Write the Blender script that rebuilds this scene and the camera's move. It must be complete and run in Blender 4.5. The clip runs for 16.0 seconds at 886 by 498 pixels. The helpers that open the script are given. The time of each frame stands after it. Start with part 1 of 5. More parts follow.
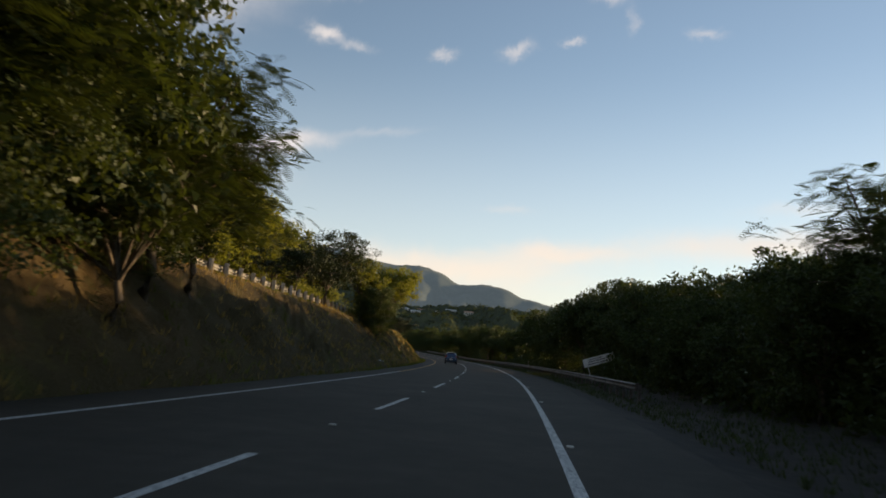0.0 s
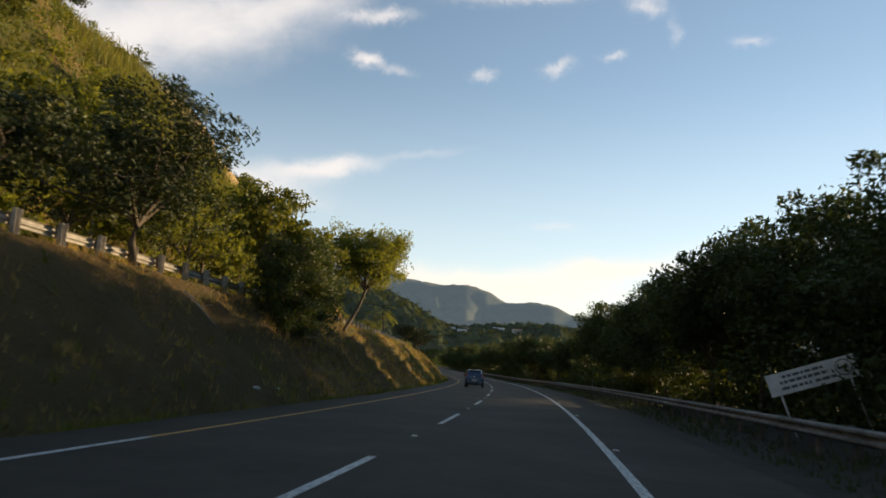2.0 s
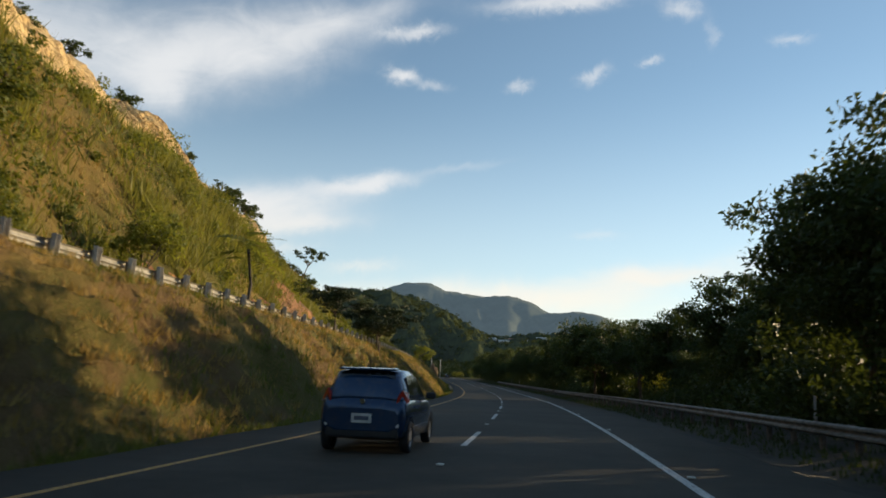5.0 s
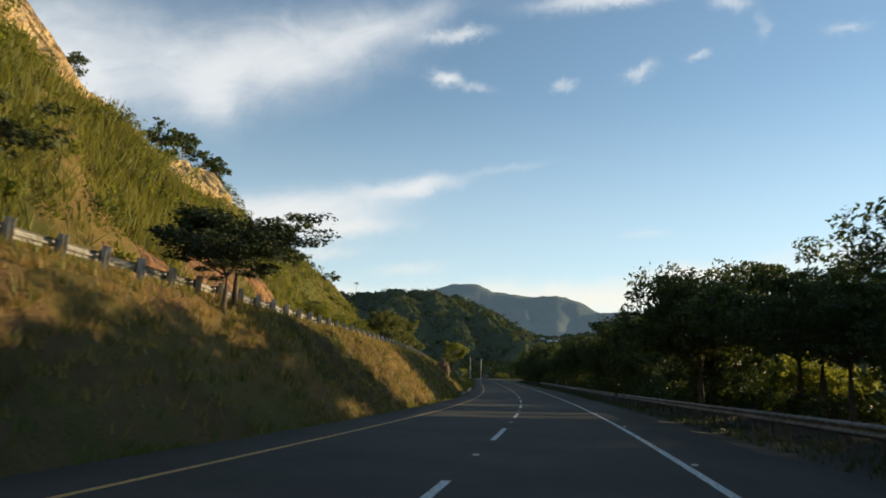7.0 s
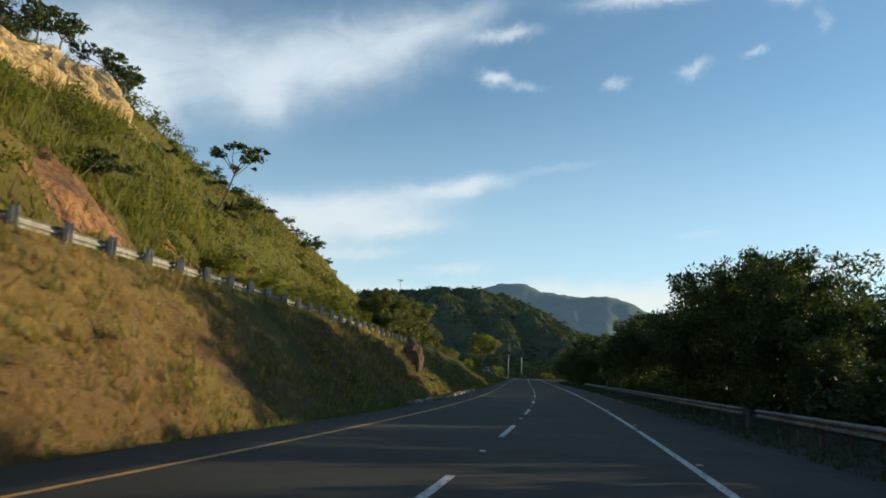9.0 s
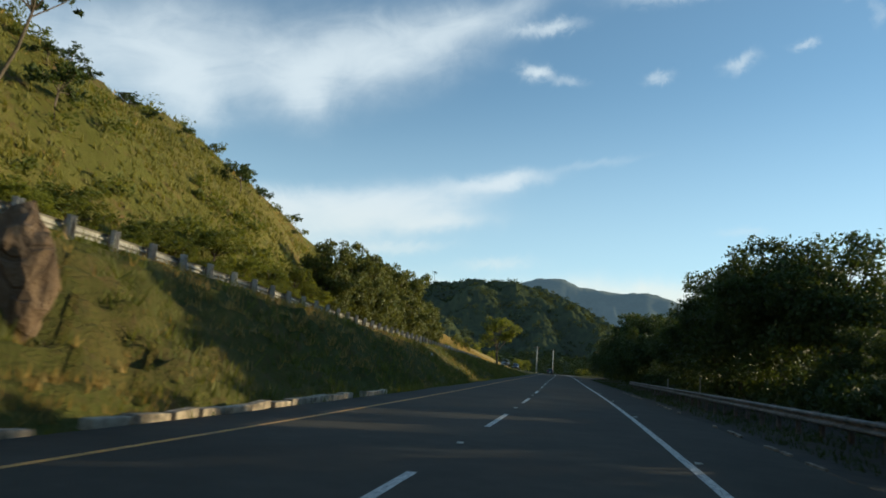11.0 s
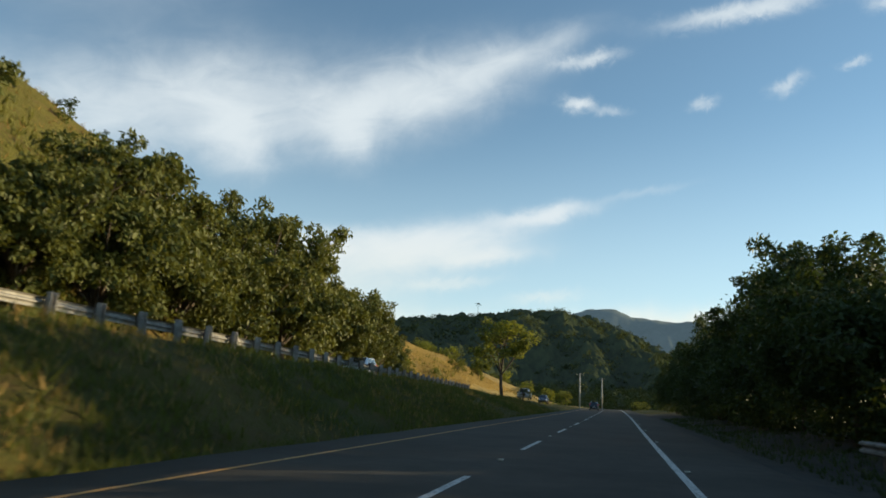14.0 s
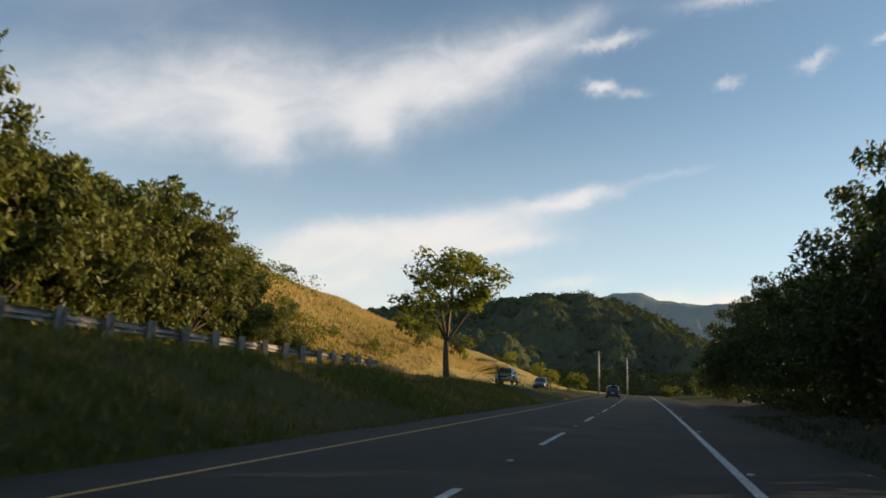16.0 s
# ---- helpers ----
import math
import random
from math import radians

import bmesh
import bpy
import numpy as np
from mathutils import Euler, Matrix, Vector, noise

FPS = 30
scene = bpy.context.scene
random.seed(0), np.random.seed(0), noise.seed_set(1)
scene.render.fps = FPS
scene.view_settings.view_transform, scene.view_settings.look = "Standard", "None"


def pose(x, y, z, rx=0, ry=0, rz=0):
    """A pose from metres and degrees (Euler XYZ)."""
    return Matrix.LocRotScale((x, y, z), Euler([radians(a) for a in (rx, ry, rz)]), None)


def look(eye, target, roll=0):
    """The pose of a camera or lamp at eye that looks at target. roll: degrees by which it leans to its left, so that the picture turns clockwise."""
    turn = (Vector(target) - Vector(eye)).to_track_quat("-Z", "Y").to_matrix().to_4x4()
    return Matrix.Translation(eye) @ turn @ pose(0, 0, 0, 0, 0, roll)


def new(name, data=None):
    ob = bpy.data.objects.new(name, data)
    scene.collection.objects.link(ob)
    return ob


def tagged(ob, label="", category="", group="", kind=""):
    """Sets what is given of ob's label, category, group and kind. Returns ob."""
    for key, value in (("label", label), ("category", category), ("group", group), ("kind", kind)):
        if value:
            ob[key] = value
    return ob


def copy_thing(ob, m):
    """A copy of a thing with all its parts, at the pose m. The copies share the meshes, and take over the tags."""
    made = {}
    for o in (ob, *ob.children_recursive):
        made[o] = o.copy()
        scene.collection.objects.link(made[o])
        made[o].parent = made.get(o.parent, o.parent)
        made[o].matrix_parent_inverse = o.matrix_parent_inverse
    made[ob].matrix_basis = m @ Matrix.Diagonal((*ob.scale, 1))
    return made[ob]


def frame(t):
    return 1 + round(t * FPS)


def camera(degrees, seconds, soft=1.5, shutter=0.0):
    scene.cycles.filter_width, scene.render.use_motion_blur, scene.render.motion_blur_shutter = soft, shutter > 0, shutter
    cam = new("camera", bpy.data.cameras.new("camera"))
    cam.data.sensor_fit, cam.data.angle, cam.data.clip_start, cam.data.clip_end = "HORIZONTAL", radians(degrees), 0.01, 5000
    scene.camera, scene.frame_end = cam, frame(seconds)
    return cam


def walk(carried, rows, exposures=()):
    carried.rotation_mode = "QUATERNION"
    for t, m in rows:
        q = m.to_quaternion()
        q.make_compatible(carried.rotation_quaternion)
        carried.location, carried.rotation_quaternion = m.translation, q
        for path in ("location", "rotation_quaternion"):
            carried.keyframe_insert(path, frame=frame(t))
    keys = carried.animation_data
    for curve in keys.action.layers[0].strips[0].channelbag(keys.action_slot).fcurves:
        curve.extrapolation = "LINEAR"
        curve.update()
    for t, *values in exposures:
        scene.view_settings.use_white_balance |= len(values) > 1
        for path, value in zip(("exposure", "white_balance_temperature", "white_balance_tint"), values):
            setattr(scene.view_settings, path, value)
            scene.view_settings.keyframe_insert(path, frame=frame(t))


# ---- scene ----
cam = camera(63.20, 16.0, 1.7, 0.2)
PATH = [
    (0, (-0.662, -0.000, 1.282), (-1.885, 9.821, 2.714), 4.65),
    (0.5, (-0.734, 8.257, 1.282), (-2.012, 18.038, 2.924), 4.16),
    (1, (-0.865, 16.543, 1.282), (-2.390, 26.315, 2.761), 4.23),
    (1.5, (-1.232, 24.853, 1.282), (-3.030, 34.599, 2.618), 4.66),
    (2, (-1.675, 33.187, 1.282), (-3.547, 42.869, 2.941), 3.43),
    (2.5, (-2.164, 41.521, 1.282), (-4.217, 51.133, 3.129), 2.29),
    (3, (-2.742, 49.830, 1.282), (-5.001, 59.389, 3.157), 2.68),
    (3.5, (-3.450, 58.108, 1.282), (-5.672, 67.661, 3.234), 1.97),
    (4, (-4.249, 66.358, 1.282), (-6.439, 75.943, 3.112), 2.63),
    (4.5, (-4.979, 74.618, 1.282), (-7.286, 84.176, 3.103), 2.39),
    (5, (-5.801, 82.900, 1.282), (-8.225, 92.431, 3.094), 2.15),
    (5.5, (-6.714, 91.203, 1.282), (-9.254, 100.706, 3.085), 1.90),
    (6, (-7.718, 99.527, 1.282), (-10.374, 109.000, 3.076), 1.66),
    (6.5, (-8.753, 107.919, 1.282), (-11.525, 117.360, 3.067), 1.42),
    (7, (-9.891, 116.409, 1.282), (-12.941, 125.758, 3.099), 1.81),
    (7.5, (-11.138, 124.997, 1.282), (-14.284, 134.287, 3.232), 2.14),
    (8, (-12.497, 133.679, 1.282), (-15.935, 142.921, 2.949), 3.12),
    (8.5, (-13.935, 142.465, 1.282), (-17.873, 151.546, 2.705), 4.74),
    (9, (-15.497, 151.348, 1.283), (-19.179, 160.472, 3.074), 2.78),
    (9.5, (-17.184, 160.328, 1.301), (-20.989, 169.405, 3.065), 3.09),
    (10, (-19.000, 169.403, 1.340), (-22.928, 178.433, 3.079), 3.39),
    (10.5, (-20.897, 178.491, 1.402), (-24.948, 187.472, 3.113), 3.69),
    (11, (-22.878, 187.501, 1.484), (-27.051, 196.431, 3.170), 4.00),
    (11.5, (-24.936, 196.433, 1.588), (-29.229, 205.310, 3.247), 4.30),
    (12, (-27.062, 205.288, 1.711), (-31.398, 214.056, 3.794), 3.80),
    (12.5, (-29.261, 214.172, 1.838), (-33.532, 223.006, 3.772), 3.31),
    (13, (-31.557, 223.186, 1.967), (-35.921, 231.988, 3.832), 4.02),
    (13.5, (-33.987, 232.318, 2.099), (-38.498, 241.016, 4.098), 3.79),
    (14, (-36.481, 241.587, 2.232), (-41.225, 250.129, 4.363), 2.81),
    (14.5, (-39.067, 250.923, 2.367), (-43.847, 259.517, 4.180), 2.62),
    (15, (-41.651, 260.287, 2.502), (-46.471, 268.829, 4.450), 2.30),
    (15.5, (-44.225, 269.681, 2.637), (-49.150, 278.137, 4.698), 1.89),
    (16, (-46.790, 279.103, 2.773), (-51.834, 287.516, 4.724), 1.99),
]
# stops, kelvin and tint of the film along the way
TINTS = [(0, 0.42, 7400, 17), (0.5, 0.44, 7400, 17), (1.5, 0.54, 7350, 16), (2, 0.68, 7300, 15), (2.5, 0.64, 7250, 13), (3.5, 0.50, 7100, 12), (4.0, 0.52, 6750, 10), (7, 0.53, 6550, 8), (7.5, 0.43, 6350, 6), (8.0, 0.55, 6400, 8), (8.5, 0.55, 6450, 8), (9.2, 0.40, 5800, 1), (11.5, 0.46, 5950, 0), (12.5, 0.49, 6050, 1), (13.5, 0.55, 6150, 2), (14, 0.50, 6250, 3), (14.5, 0.58, 6800, 9), (15, 0.52, 6900, 11), (15.5, 0.42, 6600, 9), (16, 0.49, 6850, 12)]
walk(cam, [(t, look(eye, target, roll)) for t, eye, target, roll in PATH], TINTS)

# ---- light: low evening sun ahead on the right, blue sky with thin clouds ----
SUN_AZ, SUN_EL = 46.0, 8.2   # degrees to the right of +y, above the horizon
scene.view_settings.exposure = 0.45


class Net:
    """Short way to wire shader nodes."""

    def __init__(self, tree):
        self.t = tree

    def node(self, kind, **kw):
        n = self.t.nodes.new(kind)
        for k, v in kw.items():
            if k.startswith("i_"):
                n.inputs[k[2:].replace("_", " ")].default_value = v
            elif k == "op":
                n.operation = v
            elif k == "data":
                n.data_type = v
            elif k == "blend":
                n.blend_type = v
            elif k == "kind":
                n.feature = v
        return n

    def link(self, a, b):
        self.t.links.new(a, b)

    def put(self, socket, v):
        if isinstance(v, bpy.types.NodeSocket):
            self.t.links.new(v, socket)
        elif isinstance(v, (tuple, list)) and len(v) == 3 and socket.type == "RGBA":
            socket.default_value = (*v, 1)
        else:
            socket.default_value = v

    def math(self, op, a, b=0.0, c=0.0, clamp=False):
        n = self.t.nodes.new("ShaderNodeMath")
        n.operation, n.use_clamp = op, clamp
        for s, v in zip(n.inputs, (a, b, c)):
            self.put(s, v)
        return n.outputs[0]

    def mix(self, fac, a, b, blend="MIX"):
        n = self.t.nodes.new("ShaderNodeMix")
        n.data_type, n.blend_type = "RGBA", blend
        self.put(n.inputs[0], fac)
        self.put(n.inputs[6], a)
        self.put(n.inputs[7], b)
        return n.outputs[2]

    def noise(self, vec, scale, detail=4.0, rough=0.55, distort=0.0, dims="3D"):
        n = self.t.nodes.new("ShaderNodeTexNoise")
        n.noise_dimensions = dims
        if vec is not None:
            self.link(vec, n.inputs["Vector"])
        n.inputs["Scale"].default_value, n.inputs["Detail"].default_value = scale, detail
        n.inputs["Roughness"].default_value, n.inputs["Distortion"].default_value = rough, distort
        return n.outputs[0]

    def ramp(self, fac, stops):
        n = self.t.nodes.new("ShaderNodeValToRGB")
        self.put(n.inputs[0], fac)
        el = n.color_ramp.elements
        while len(el) < len(stops):
            el.new(0.5)
        for e, (p, c) in zip(el, stops):
            e.position = p
            e.color = (c, c, c, 1) if isinstance(c, (int, float)) else (*c, 1)
        return n.outputs[0]

    def smooth(self, v, lo, hi):
        n = self.t.nodes.new("ShaderNodeMapRange")
        n.interpolation_type = "SMOOTHSTEP"
        self.put(n.inputs[0], v)
        n.inputs[1].default_value, n.inputs[2].default_value = lo, hi
        return n.outputs[0]


# clouds: azimuth left of +y, elevation, half width, half height (degrees), thickness, lean
PUFFS = [
    (18.4, 23.8, 1.3, 0.62, 0.95, 0.0), (15.6, 23.2, 1.7, 0.45, 0.5, -0.3), (8.4, 23.3, 1.4, 0.5, 0.6, 0.2), (2.2, 24.0, 1.4, 0.7, 0.65, 0.5),
    (-2.1, 24.7, 0.95, 0.45, 0.6, 0.2), (-7.0, 26.2, 0.6, 1.1, 0.4, 0.0), (-4.8, 28.2, 1.6, 0.8, 0.7, -0.2), (17.0, 27.1, 2.6, 0.55, 0.75, 0.25),
    (5.0, 29.4, 6.5, 0.85, 0.85, 0.1), (-12.7, 25.0, 1.5, 0.5, 0.55, -0.3), (2.1, 11.7, 2.4, 0.4, 0.4, 0.0), (20.5, 8.9, 3.5, 0.6, 0.5, 0.25), (28.0, 9.6, 4.0, 0.5, 0.35, 0.2),
]
BANKS = [
    (29.0, 13.2, 7.0, 1.6, 0.8, 0.3), (30.0, 11.5, 10.0, 1.8, 0.4, 0.2), (20.5, 15.2, 4.2, 0.75, 0.85, 0.3), (12.5, 17.0, 4.5, 0.4, 0.35, 0.3), (38.5, 12.3, 5.0, 1.2, 0.55, 0.3), (25.0, 11.8, 4.0, 0.6, 0.4, 0.2),
    (31.0, 24.3, 9.5, 3.4, 0.6, 0.6), (41.0, 22.5, 15.0, 4.6, 0.42, 0.4), (37.0, 20.5, 2.6, 2.4, 0.45, 0.0), (46.0, 18.9, 2.8, 2.6, 0.5, 0.0), (50.0, 22.0, 9.0, 4.0, 0.5, 0.4), (22.0, 28.0, 6.0, 1.4, 0.4, 0.5), (62.0, 19.0, 9.0, 4.0, 0.5, 0.2),
    (41.0, 9.0, 10.0, 3.0, 0.65, 0.0), (8.0, 6.9, 12.0, 1.5, 0.8, 0.0), (-17.0, 9.7, 11.0, 1.3, 0.8, 0.05), (-19.5, 12.3, 4.0, 0.6, 0.5, 0.0), (-1.7, 8.5, 5.0, 0.9, 0.75, 0.1), (10.0, 4.0, 30.0, 2.2, 0.5, 0.0),
    (-34.0, 8.5, 10.0, 2.5, 0.7, 0.0), (26.0, 6.2, 10.0, 1.2, 0.5, 0.0), (60.0, 30.0, 14.0, 5.0, 0.4, 0.2),
]


def make_world():
    world = bpy.data.worlds.new("evening_sky")
    world.use_nodes = True
    scene.world = world
    nt = Net(world.node_tree)
    world.node_tree.nodes.clear()
    out = nt.node("ShaderNodeOutputWorld")
    back = nt.node("ShaderNodeBackground")
    sky = nt.node("ShaderNodeTexSky")
    sky.sky_type, sky.sun_disc = "NISHITA", False
    sky.sun_elevation, sky.sun_rotation = radians(SUN_EL), radians(SUN_AZ)
    sky.altitude = 500.0
    sky.air_density, sky.dust_density, sky.ozone_density = 1.0, 0.05, 1.5
    co = nt.node("ShaderNodeTexCoord").outputs["Generated"]
    sep = nt.node("ShaderNodeSeparateXYZ")
    nt.link(co, sep.inputs[0])
    x, y, z = sep.outputs
    az = nt.math("MULTIPLY", nt.math("ARCTAN2", nt.math("MULTIPLY", x, -1.0), y), 57.29578)
    el = nt.math("MULTIPLY", nt.math("ARCSINE", z), 57.29578)
    total = 0.0
    for clouds, scale, push, lift in ((PUFFS, 34.0, 3.0, 1.5), (BANKS, 9.0, 6.0, 2.2)):
        wob, wob2 = nt.noise(co, scale, 6.0, 0.62), nt.noise(co, scale * 1.2, 6.0, 0.62, 0.6)
        az2 = nt.math("ADD", az, nt.math("MULTIPLY", nt.math("SUBTRACT", wob, 0.5), push))
        el2 = nt.math("ADD", el, nt.math("MULTIPLY", nt.math("SUBTRACT", wob2, 0.5), lift))
        for ca, ce, w, h, thick, lean in clouds:
            da = nt.math("MULTIPLY", nt.math("SUBTRACT", az2, ca), 1.0 / w)
            de = nt.math("SUBTRACT", el2, ce)
            if lean:
                de = nt.math("ADD", de, nt.math("MULTIPLY", da, lean * w * 0.5))
            de = nt.math("MULTIPLY", de, 1.0 / h)
            q = nt.math("ADD", nt.math("MULTIPLY", da, da), nt.math("MULTIPLY", de, de))
            total = nt.math("ADD", total, nt.math("MULTIPLY", nt.math("POWER", 2.71828, nt.math("MULTIPLY", q, -1.0)), thick))
    flat = nt.node("ShaderNodeCombineXYZ")
    nt.link(nt.math("ADD", az, nt.math("MULTIPLY", el, 0.9)), flat.inputs[0])
    nt.link(nt.math("MULTIPLY", el, 2.0), flat.inputs[1])
    wisp = nt.noise(flat.outputs[0], 0.22, 7.0, 0.55, 0.6)
    body = nt.math("MULTIPLY", total, nt.math("ADD", nt.math("MULTIPLY", wisp, 0.8), 0.6))
    cover = nt.math("MULTIPLY", nt.smooth(body, 0.04, 1.15), 0.92, clamp=True)
    haze = nt.math("MULTIPLY", nt.math("SUBTRACT", 1.0, nt.smooth(el, 1.0, 24.0)), 0.55)
    white = nt.mix(nt.smooth(el, 2.0, 16.0), CLOUD_LOW, CLOUD_HIGH)
    colour = nt.mix(cover, nt.mix(haze, sky.outputs[0], HAZE), white)
    nt.link(colour, back.inputs[0])
    back.inputs[1].default_value = SKY_STRENGTH
    nt.link(back.outputs[0], out.inputs[0])


SKY_STRENGTH = 0.145
CLOUD_LOW, CLOUD_HIGH, HAZE = (5.2, 4.75, 4.0), (4.0, 4.1, 4.25), (3.6, 4.3, 4.85)
make_world()

sun_data = bpy.data.lights.new("sun", "SUN")
sun_data.energy, sun_data.angle, sun_data.color = 4.8, radians(0.53), (1.0, 0.76, 0.44)
sun = new("sun", sun_data)
_a, _e = radians(SUN_AZ), radians(SUN_EL)
SUN_DIR = Vector((math.sin(_a) * math.cos(_e), math.cos(_a) * math.cos(_e), math.sin(_e)))
sun.matrix_world = look(SUN_DIR * 60, (0, 0, 0))

# ---- materials ----
def material(name):
    m = bpy.data.materials.new(name)
    m.use_nodes = True
    nt = Net(m.node_tree)
    b = m.node_tree.nodes["Principled BSDF"]
    return m, nt, b


def place(nt):
    return nt.node("ShaderNodeNewGeometry").outputs["Position"]


def bump(nt, b, height, strength, distance=0.02):
    n = nt.node("ShaderNodeBump", i_Strength=strength, i_Distance=distance)
    nt.link(height, n.inputs["Height"])
    nt.link(n.outputs[0], b.inputs["Normal"])


def plain(name, colour, rough=0.6, metal=0.0, vary=0.15, scale=6.0, relief=0.0):
    m, nt, b = material(name)
    p = place(nt)
    n1 = nt.noise(p, scale, 5.0)
    n2 = nt.noise(p, scale * 0.17, 3.0)
    f = nt.math("ADD", nt.math("MULTIPLY", n1, 0.6), nt.math("MULTIPLY", n2, 0.4))
    dark = tuple(c * (1 - vary * 1.6) for c in colour)
    light = tuple(min(1, c * (1 + vary * 1.6)) for c in colour)
    nt.link(nt.mix(nt.smooth(f, 0.3, 0.7), dark, light), b.inputs["Base Color"])
    b.inputs["Roughness"].default_value, b.inputs["Metallic"].default_value = rough, metal
    if relief:
        bump(nt, b, n1, relief)
    return m


def asphalt_material():
    m, nt, b = material("asphalt")
    p = place(nt)
    grit = nt.noise(p, 90.0, 3.0, 0.7)
    patch = nt.noise(p, 0.35, 5.0, 0.6)
    wear = nt.noise(p, 2.2, 4.0)
    f = nt.math("ADD", nt.math("MULTIPLY", patch, 0.5), nt.math("ADD", nt.math("MULTIPLY", wear, 0.25), nt.math("MULTIPLY", grit, 0.25)))
    nt.link(nt.ramp(f, [(0.3, (0.034, 0.029, 0.022)), (0.5, (0.057, 0.049, 0.0375)), (0.72, (0.090, 0.078, 0.060))]), b.inputs["Base Color"])
    b.inputs["Roughness"].default_value = 0.88
    b.inputs["Specular IOR Level"].default_value = 0.22
    bump(nt, b, grit, 0.35, 0.006)
    return m


def paint_material(name, colour):
    m, nt, b = material(name)
    p = place(nt)
    worn = nt.smooth(nt.noise(p, 14.0, 6.0, 0.75), 0.36, 0.56)
    large = nt.noise(p, 0.8, 3.0)
    f = nt.math("MULTIPLY", worn, nt.math("ADD", nt.math("MULTIPLY", large, 0.5), 0.65), clamp=True)
    nt.link(nt.mix(f, (0.09, 0.088, 0.085), colour), b.inputs["Base Color"])
    b.inputs["Roughness"].default_value = 0.7
    return m


def sepxyz(nt, v):
    n = nt.node("ShaderNodeSeparateXYZ")
    nt.link(v, n.inputs[0])
    return n.outputs


def soil_material():
    """Ground: dry and green grass, bare orange soil where the mesh is steep or the noise is high."""
    m, nt, b = material("grassy_soil")
    p = place(nt)
    big = nt.noise(p, 0.06, 5.0, 0.6)
    mid = nt.noise(p, 0.6, 5.0, 0.65)
    fine = nt.noise(p, 9.0, 4.0, 0.7)
    green = nt.mix(mid, (0.050, 0.060, 0.014), (0.115, 0.115, 0.028))
    dry = nt.mix(mid, (0.20, 0.132, 0.042), (0.37, 0.25, 0.088))
    c = nt.mix(nt.smooth(nt.math("ADD", nt.math("MULTIPLY", big, 0.7), nt.math("MULTIPLY", fine, 0.3)), 0.42, 0.62), green, dry)
    lush = nt.smooth(nt.math("ADD", sepxyz(nt, p)[1], nt.math("MULTIPLY", big, 40.0)), 205.0, 240.0)
    lush = nt.math("MULTIPLY", lush, nt.math("SUBTRACT", 1.0, nt.smooth(sepxyz(nt, p)[2], 4.2, 6.5)))
    c = nt.mix(nt.math("MULTIPLY", lush, 0.55), c, green)
    gold = nt.math("MULTIPLY", nt.smooth(nt.math("ADD", sepxyz(nt, p)[1], nt.math("MULTIPLY", big, 20.0)), 306.0, 322.0), nt.smooth(sepxyz(nt, p)[2], 3.6, 4.4))
    c = nt.mix(nt.math("MULTIPLY", gold, 0.85), c, nt.mix(mid, (0.40, 0.28, 0.085), (0.58, 0.43, 0.16)))
    north = nt.math("ADD", sepxyz(nt, p)[1], nt.math("MULTIPLY", big, 30.0))
    meadow = nt.math("MULTIPLY", nt.smooth(north, 185.0, 225.0), nt.math("SUBTRACT", 1.0, nt.smooth(north, 300.0, 325.0)))
    meadow = nt.math("MULTIPLY", nt.math("MULTIPLY", meadow, nt.smooth(sepxyz(nt, p)[2], 4.6, 7.0)), 0.75)
    c = nt.mix(meadow, c, nt.mix(mid, (0.105, 0.110, 0.020), (0.20, 0.19, 0.042)))
    # bare soil is a darker brown along the first stretch of the bank
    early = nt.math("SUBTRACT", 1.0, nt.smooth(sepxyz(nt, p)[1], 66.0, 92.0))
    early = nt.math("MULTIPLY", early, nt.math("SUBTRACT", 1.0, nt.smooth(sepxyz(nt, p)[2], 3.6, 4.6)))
    cut = nt.math("MULTIPLY", nt.math("SUBTRACT", 1.0, nt.smooth(sepxyz(nt, p)[1], 165.0, 205.0)), nt.math("SUBTRACT", 1.0, nt.smooth(sepxyz(nt, p)[2], 3.6, 4.6)))
    foot = nt.math("SUBTRACT", 1.0, nt.smooth(nt.math("ADD", sepxyz(nt, p)[2], nt.math("MULTIPLY", nt.noise(p, 0.5, 4.0), 1.6)), 0.9, 2.0))
    c = nt.mix(nt.math("MULTIPLY", foot, nt.math("SUBTRACT", 0.7, nt.math("MULTIPLY", cut, 0.4))), c, nt.mix(fine, (0.055, 0.070, 0.014), (0.13, 0.135, 0.03)))
    clod = nt.smooth(nt.noise(p, 1.1, 6.0, 0.7, 0.5), 0.52, 0.66)
    c = nt.mix(nt.math("MULTIPLY", clod, 0.55), c, nt.mix(mid, (0.10, 0.062, 0.034), (0.20, 0.125, 0.06)))
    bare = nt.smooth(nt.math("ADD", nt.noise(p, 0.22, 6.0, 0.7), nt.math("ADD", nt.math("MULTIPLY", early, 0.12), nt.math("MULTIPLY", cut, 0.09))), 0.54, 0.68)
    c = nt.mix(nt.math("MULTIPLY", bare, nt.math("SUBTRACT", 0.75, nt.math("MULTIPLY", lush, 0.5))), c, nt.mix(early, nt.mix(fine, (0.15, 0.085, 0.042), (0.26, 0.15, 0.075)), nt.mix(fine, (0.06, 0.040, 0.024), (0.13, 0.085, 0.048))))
    c = nt.mix(nt.math("MULTIPLY", nt.smooth(fine, 0.35, 0.7), 0.35), c, (0.05, 0.045, 0.02))
    nt.link(c, b.inputs["Base Color"])
    b.inputs["Roughness"].default_value = 0.95
    b.inputs["Specular IOR Level"].default_value = 0.1
    bump(nt, b, nt.math("ADD", fine, nt.math("MULTIPLY", mid, 2.0)), 0.9, 0.22)
    return m


